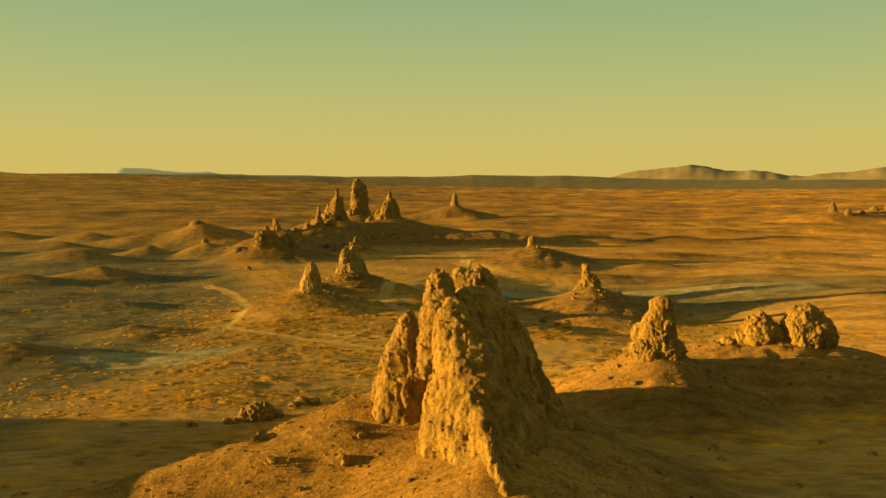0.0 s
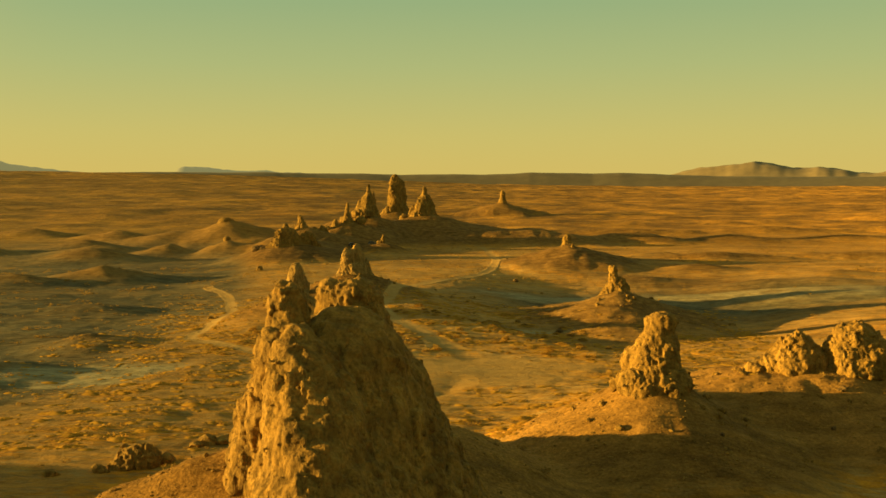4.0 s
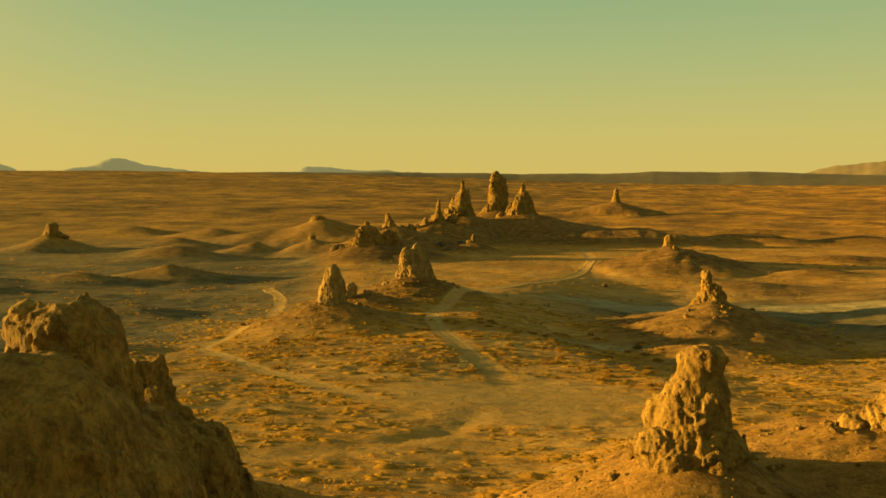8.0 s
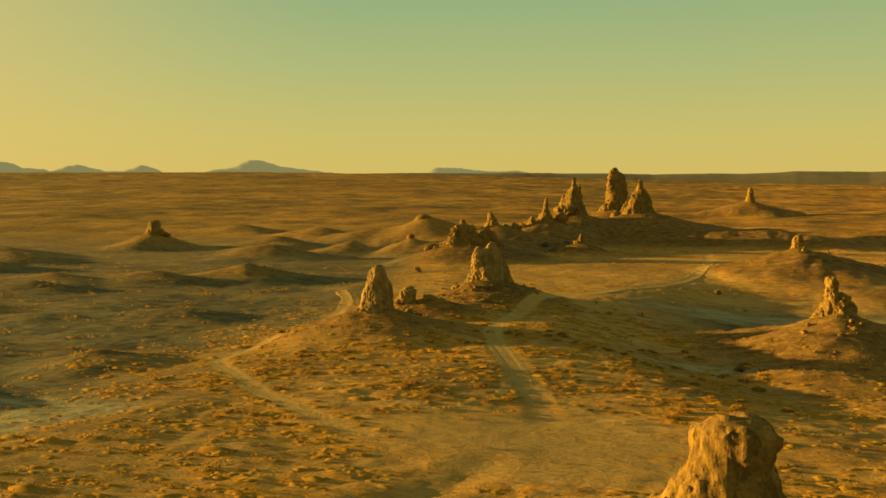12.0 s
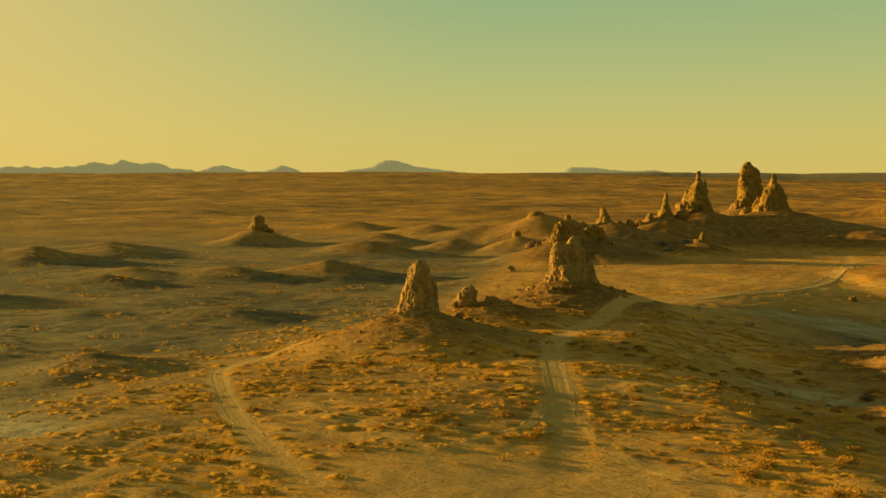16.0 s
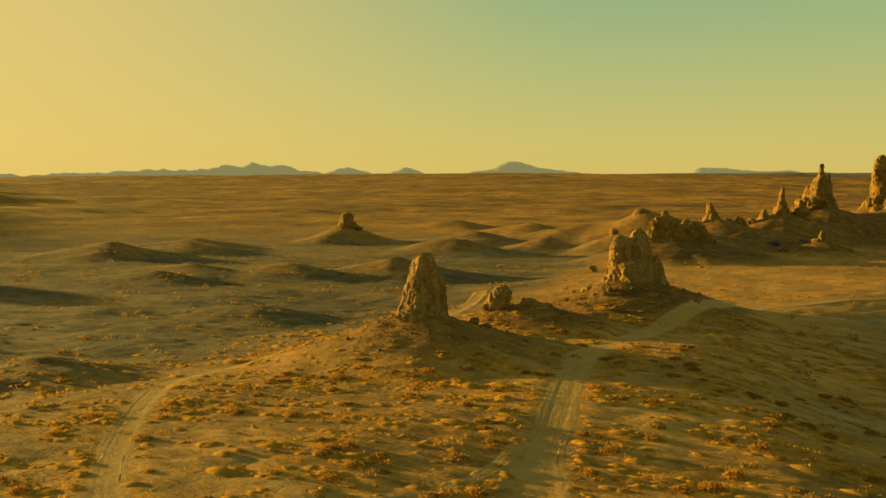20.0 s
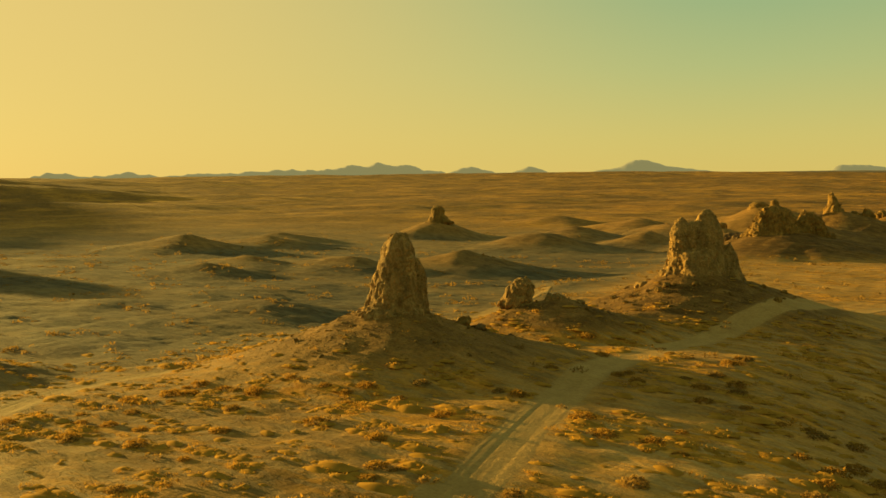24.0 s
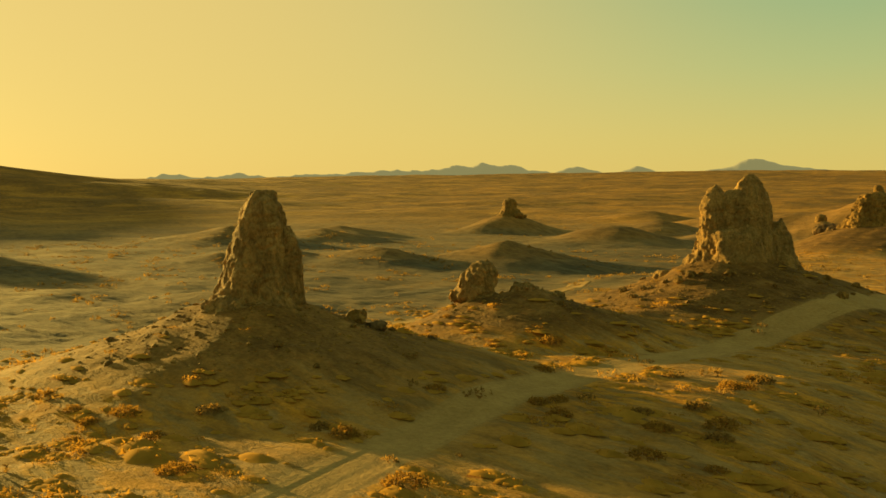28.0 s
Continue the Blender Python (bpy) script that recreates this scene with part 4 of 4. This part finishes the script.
rock("spire", [spire(-77, 603, 8, 6.5, 5.5, 22, 1.6, 1.5, 0, 0, 0.7), spire(-77, 603, 16, 2.4, 2.2, 27.6, 0.8, 0.8, 0, 0, 0.6)], 0.4, TUFA, needle, seed=33, rough=0.7)
rock("ledge", [spire(-83.5, 599, 8, 4.5, 4, 17.2, 1.0, 1.0), knob(-88, 596, 10.5, 3.4, 3, 2.6)], 0.4, TUFA, needle, seed=34, rough=0.8)
rock("ledge", [knob(-70, 608, 16, 3.6, 3.2, 3), knob(-80, 611, 16, 3, 3, 3)], 0.4, TUFA, needle, seed=68, rough=0.8)
rock("rock_pinnacle", [spire(-50.5, 560.5, 2, 1.8, 1.8, 9.8, 0.8, 0.8, 0.5, 0), knob(-52.2, 560, 5.2, 1.6, 1.4, 1.1)], 0.35, TUFA, None, "slender tufa stub near the parked cars", "rock pinnacle", "rock pinnacles on the plain", seed=35, rough=0.5)
zg = ground_z(16.5, 1150)
rock("rock_pinnacle", [spire(16.5, 1150, zg - 3, 6, 6, zg + 13, 2.2, 2.2, 0, 0, 0.7)], 0.8, TUFA, None, "lone far tufa stub on a dark mound", "rock pinnacle", "rock pinnacles on the plain", seed=36)
for i, (x, y, h, r) in enumerate(((420, 1024, 11, 7), (432, 1014, 6, 8), (455, 1032, 4, 10), (474, 1046, 5, 11), (503, 1060, 5, 13), (488, 1044, 4, 10), (522, 1056, 6, 11), (540, 1062, 3, 9))):
    zg = ground_z(x, y)
    rock("rock_pinnacle", [spire(x, y, zg - 4, r, r, zg + h, 1.6, 1.6, 0, 0, 0.7)], 0.9, TUFA_DARK, None, "far tufa spire in a low eroded cluster", "rock pinnacle", "rock pinnacles on the plain", seed=37 + i)

# ---------------------------------------------------------------- boulders
ROCK_MESHES = []
for i in range(7):
    bm = bmesh.new()
    bmesh.ops.create_icosphere(bm, subdivisions=2, radius=1)
    for v in bm.verts:
        c = v.co * 1.6 + Vector((i * 7.3, 0, 0))
        v.co *= 1 + 0.45 * noise.noise(c) + 0.18 * noise.noise(c * 2.7)
        v.co.z *= 0.75
    me = bpy.data.meshes.new("boulder")
    bm.to_mesh(me)
    bm.free()
    me.polygons.foreach_set("use_smooth", np.zeros(len(me.polygons), bool))
    me.materials.append(TUFA_DARK if i == 3 else TUFA)
    ROCK_MESHES.append(me)
rng = random.Random(5)


def boulder(x, y, size, label="loose angular tufa boulder lying on the slope"):
    ob = new("boulder", ROCK_MESHES[rng.randrange(7)])
    ob.location = (x, y, ground_z(x, y) + size * 0.22)
    ob.rotation_euler = (rng.uniform(-0.4, 0.4), rng.uniform(-0.4, 0.4), rng.uniform(0, 6.3))
    ob.scale = (size, size * rng.uniform(0.7, 1.2), size * rng.uniform(0.7, 1.1))
    return tagged(ob, label, "boulder", "loose boulders")


for x, y, s in ((-31.6, 141.0, 0.9), (-24.9, 144.8, 1.1), (-30.6, 140.6, 0.5), (-23.6, 152.4, 0.9), (-22.5, 153.4, 1.3), (-20.7, 154.4, 1.3), (-36.8, 139.6, 0.8),
                 (-19.4, 101.5, 1.0), (-18.6, 103.2, 0.7), (-9.9, 96.4, 0.9), (-17.3, 97.2, 0.6), (-12, 104, 0.5), (-14, 94, 0.4), (13.8, 106.2, 1.3), (15.6, 107.4, 1.0), (17.8, 108.2, 0.7), (12.8, 102.0, 0.8)):
    boulder(x, y, s, "pale angular boulder on the lit talus slope")
rock("boulder", [knob(-28.0, 143.0, 1.0, 2.5, 1.8, 2.0), knob(-26.4, 143.6, 0.8, 1.4, 1.2, 1.4), knob(-29.9, 142.4, 0.4, 1.3, 1.1, 1.0), knob(-28.6, 141.6, 0.3, 1.2, 0.9, 0.8)], 0.13, TUFA, None,
     "broken heap of sunlit tufa on the flat", "boulder", "loose boulders", seed=71, rough=0.6, blend=0.35, worn=0.6)
boulder(-87.5, 434.6, 1.7, "dark block of tufa standing alone on the flat")
for x, y, s in ((-62.1, 283.0, 0.9), (-61, 284, 0.7), (-33.2, 283, 1.0), (-31.6, 284, 0.8), (21, 408, 1.2), (20, 300, 0.8), (31, 289, 1.0), (35, 288, 0.8)):
    boulder(x, y, s, "half-buried boulder beside the mound")
for cx, cy, r, n, s in ((-38, 277, 15, 14, 0.24), (34, 148, 12, 26, 0.38), (57, 162, 14, 20, 0.42), (-31, 334, 14, 22, 0.40), (3, 96, 22, 30, 0.38), (-36, 307, 7, 16, 0.24), (48, 314, 12, 12, 0.5)):
    for _ in range(n):
        a, q = rng.uniform(0, 6.283), r * rng.uniform(0.3, 1) ** 0.7
        boulder(cx + q * math.cos(a), cy + q * math.sin(a), s * rng.uniform(0.5, 1.6), "small broken tufa block scattered on talus")


def scatter(name, n, box, seed, shape, size, keep, material, label, category, sink=0.0, turn=3.14, soft=False):
    """Many small bodies joined into one: shape(rs) gives verts and triangles about the origin."""
    rs = np.random.RandomState(seed)
    kinds = [shape(rs) for _ in range(9)]
    x, y = rs.uniform(box[0], box[2], n), rs.uniform(box[1], box[3], n)
    ok = rs.uniform(0, 1, n) < keep(x, y)
    x, y = x[ok], y[ok]
    z = land(x, y)
    verts, faces, total = [], [], 0
    for i in range(len(x)):
        v, f = kinds[rs.randint(9)]
        a, s = rs.uniform(-turn, turn), size * rs.lognormal(0, 0.38)
        c, t = math.cos(a) * s, math.sin(a) * s
        verts.append(np.stack([x[i] + v[:, 0] * c - v[:, 1] * t, y[i] + v[:, 0] * t + v[:, 1] * c, z[i] + (v[:, 2] - sink) * s * rs.uniform(0.7, 1.2)], 1))
        faces.append(f + total)
        total += len(v)
    me = mesh_from(name, np.concatenate(verts), np.concatenate(faces), material, 3)
    me.polygons.foreach_set("use_smooth", np.full(len(me.polygons), soft))
    return tagged(new(name, me), label, category, kind="stuff")


def stone(rs):
    bm = bmesh.new()
    bmesh.ops.create_icosphere(bm, subdivisions=1, radius=1)
    v = np.array([p.co for p in bm.verts]) * rs.uniform(0.65, 1.2, (len(bm.verts), 1)) * (1, 0.8, 0.7)
    f = np.array([[p.index for p in q.verts] for q in bm.faces])
    bm.free()
    return v, f


def bush(rs, sprigs=30, leaf=0.17, tall_=0.62, longest=1.5):
    """A low rounded clump of small leafy sprigs on a rough dome, wider than it is tall."""
    verts, faces = [], []
    long_ = rs.uniform(0.7, 1.0) * longest
    for _ in range(sprigs):
        a, up, l = rs.uniform(0, 6.283), rs.uniform(0.0, 1.0), rs.uniform(0.55, 1.0)
        flat = math.sqrt(max(0.0, 1 - up * up))
        at = np.array([math.cos(a) * flat * long_, math.sin(a) * flat, tall_ * up]) * l
        for _ in range(2):
            k = len(verts)
            tip = at + rs.normal(0, leaf * 0.9, 3) + (0, 0, leaf * 0.6)
            side = rs.normal(0, leaf * 0.55, 3)
            verts += [at - side, at + side, tip]
            faces += [(k, k + 1, k + 2)]
    return np.array(verts), np.array(faces)


def tussock(rs):
    """A low soft heap of dry grass that thins out at its rim, with sprigs standing out of it."""
    turns, rings = 9, (0.3, 0.62, 1.0)
    long_, grow = rs.uniform(1.2, 2.3), rs.uniform(0.75, 1.15, turns)
    verts, faces = [(0, 0, rs.uniform(0.24, 0.31))], []
    for q in rings:
        for k in range(turns):
            a, reach = 6.2832 * k / turns, q * grow[k] * rs.uniform(0.88, 1.12)
            verts.append((math.cos(a) * reach * long_, math.sin(a) * reach, 0.28 * (1 - q * q) * rs.uniform(0.75, 1.25) - 0.05 * q))
    for k in range(turns):
        n = (k + 1) % turns
        faces.append((0, 1 + k, 1 + n))
        for r in (1, 1 + turns):
            faces += [(r + k, r + turns + k, r + turns + n), (r + k, r + turns + n, r + n)]
    w, g = bush(rs, 14, 0.10, 0.29, 1.7)
    return np.concatenate([np.array(verts), w]), np.concatenate([np.array(faces), g + len(verts)])


def flat_ground(x, y):
    _, talus_, clay_, track_, *_ = land(x, y, True)
    patch = np.clip(0.55 + 1.2 * perlin(x / 17, y / 9, 51), 0.08, 1)
    return (1 - 0.93 * talus_) * (1 - 0.8 * clay_) * (track_ < 0.12) * patch


def drifts(x, y):
    """Tufts gather in narrow drifts that run across the flat."""
    return flat_ground(x, y) * (0.06 + 1.3 * smooth(0.0, 0.3, perlin(x / 6.5, y / 2.0, 53)))


def on_talus(x, y):
    _, talus_, clay_, track_, *_ = land(x, y, True)
    return smooth(0.2, 0.9, talus_) * (track_ < 0.1)


scatter("stones", 26000, (-60, 84, 80, 350), 61, stone, 0.16, on_talus, TUFA, "scattered pale talus stones", "stones", 0.2)
scatter("grass_tufts", 66000, (-85, 150, 85, 335), 65, tussock, 0.38, drifts, BRUSH, "short dry golden grass tufts", "grass", 0.0, 0.4, True)
scatter("shrubs", 15000, (-85, 150, 85, 335), 62, lambda rs: bush(rs, 40, 0.10, 0.36, 2.0), 0.46, drifts, BRUSH_SCRUB, "low dry golden desert scrub", "shrubs", 0.0, 0.5)
scatter("shrubs", 1600, (-80, 80, 110, 330), 63, bush, 0.5, lambda x, y: 0.3 + 0 * x, BRUSH_DARK, "sparse grey-brown desert scrub", "shrubs")
scatter("stones", 6000, (-64, 258, -10, 352), 66, stone, 0.13, on_talus, TUFA, "broken tufa stones strewn round the towers", "stones", 0.2)
scatter("shrubs", 16000, (-340, 235, -58, 480), 67, lambda rs: bush(rs, 12, 0.22, 0.5, 2.0), 0.5,
        lambda x, y: 0.8 * smooth(0.05, 0.35, perlin(x / 14, y / 7, 54)), BRUSH_DARK, "patchy brown scrub on the clay flats", "shrubs", 0.0, 0.6)
scatter("shrubs", 9000, (-380, 330, 280, 760), 64, lambda rs: bush(rs, 12, 0.24, 0.5, 1.8), 0.5, flat_ground, BRUSH_DARK, "distant low desert scrub", "shrubs")

BUSHES = []
for i in range(5):
    v, f = bush(np.random.RandomState(80 + i), 230, 0.10)
    me = mesh_from("shrub", v, f, BRUSH_FULL if i < 4 else BRUSH_DARK, 3)
    BUSHES.append(me)
brs, count = np.random.RandomState(90), 0
while count < 160:
    x, y = brs.uniform(-45, 40), brs.uniform(205, 300)
    if float(flat_ground(np.array([x]), np.array([y]))[0]) < brs.uniform(0.1, 0.9):
        continue
    ob = new("shrub", BUSHES[brs.randint(5)])
    ob.location, ob.rotation_euler = (x, y, ground_z(x, y) - 0.03), (0, 0, brs.uniform(0, 6.28))
    s = brs.uniform(0.5, 1.1)
    ob.scale = (s, s, s * brs.uniform(0.7, 1.0))
    tagged(ob, "rounded dry golden-brown desert shrub on sandy ground", "shrub", "shrubs on the flat")
    count += 1

# ---------------------------------------------------------------- parked vehicles
def part(name, bm, material, parent, label=""):
    me = bpy.data.meshes.new(name)
    bm.to_mesh(me)
    bm.free()
    me.materials.append(material)
    ob = new(name, me)
    ob.parent = parent
    return tagged(ob, label)


def box_part(name, size, at, material, parent, bevel=0.06, taper=1.0, label=""):
    bm = bmesh.new()
    bmesh.ops.create_cube(bm, size=1, matrix=Matrix.Translation(at) @ Matrix.Diagonal((*size, 1)))
    for v in bm.verts:
        if v.co.z > at[2]:
            v.co.x, v.co.y = at[0] + (v.co.x - at[0]) * taper, at[1] + (v.co.y - at[1]) * (0.5 + taper / 2)
    if bevel:
        bmesh.ops.bevel(bm, geom=bm.edges[:], offset=bevel, segments=2, affect="EDGES")
    return part(name, bm, material, parent, label)


GLASS = plain_material("car_glass", (0.02, 0.025, 0.03), 0.35)
RUBBER = plain_material("tyre_rubber", (0.03, 0.03, 0.03), 0.8)
STEEL = plain_material("wheel_steel", (0.4, 0.4, 0.4), 0.35, 0.9)


def car(x, y, turn, paint, label, tall=1.0):
    ob = new("car")
    ob.location, ob.rotation_euler = (x, y, ground_z(x, y)), (0, 0, turn)
    tagged(ob, label, "car", "parked cars")
    box_part("body", (4.6, 1.85, 0.75), (0, 0, 0.75), paint, ob, 0.14, 0.96)
    cabin = box_part("cabin", (2.9, 1.65, 0.7 * tall), (-0.3, 0, 1.1 + 0.35 * tall), paint, ob, 0.1, 0.78)
    for s in (-1, 1):
        box_part("side_window", (2.2, 0.04, 0.4 * tall), (-0.3, s * 0.79, 1.12 + 0.35 * tall), GLASS, cabin, 0, 0.85)
        box_part("headlight", (0.06, 0.35, 0.16), (2.29, s * 0.6, 0.85), GLASS, ob, 0.02)
    box_part("windscreen", (0.05, 1.35, 0.42 * tall), (1.03, 0, 1.1 + 0.35 * tall), GLASS, cabin, 0, 0.9)
    box_part("bumper", (0.15, 1.8, 0.2), (2.32, 0, 0.5), RUBBER, ob, 0.04)
    for wx in (-1.4, 1.4):
        for s in (-1, 1):
            bm = bmesh.new()
            m = Matrix.Translation((wx, s * 0.86, 0.36)) @ Matrix.Rotation(radians(90), 4, "X")
            bmesh.ops.create_cone(bm, cap_ends=True, segments=20, radius1=0.36, radius2=0.36, depth=0.24, matrix=m)
            tyre = part("tyre", bm, RUBBER, ob)
            bm = bmesh.new()
            bmesh.ops.create_cone(bm, cap_ends=True, segments=16, radius1=0.21, radius2=0.19, depth=0.26, matrix=m)
            part("rim", bm, STEEL, tyre)


car(-67, 557, 0.5, plain_material("black_paint", (0.02, 0.02, 0.022), 0.3), "dark off-road car parked on bare ground", 1.2)
car(-62.5, 552, 0.9, plain_material("tan_paint", (0.16, 0.12, 0.07), 0.75), "pale car parked on bare ground")
car(-56.5, 560, 0.1, plain_material("dark_paint", (0.03, 0.03, 0.035), 0.3), "dark car parked beside a tufa stub", 1.15)
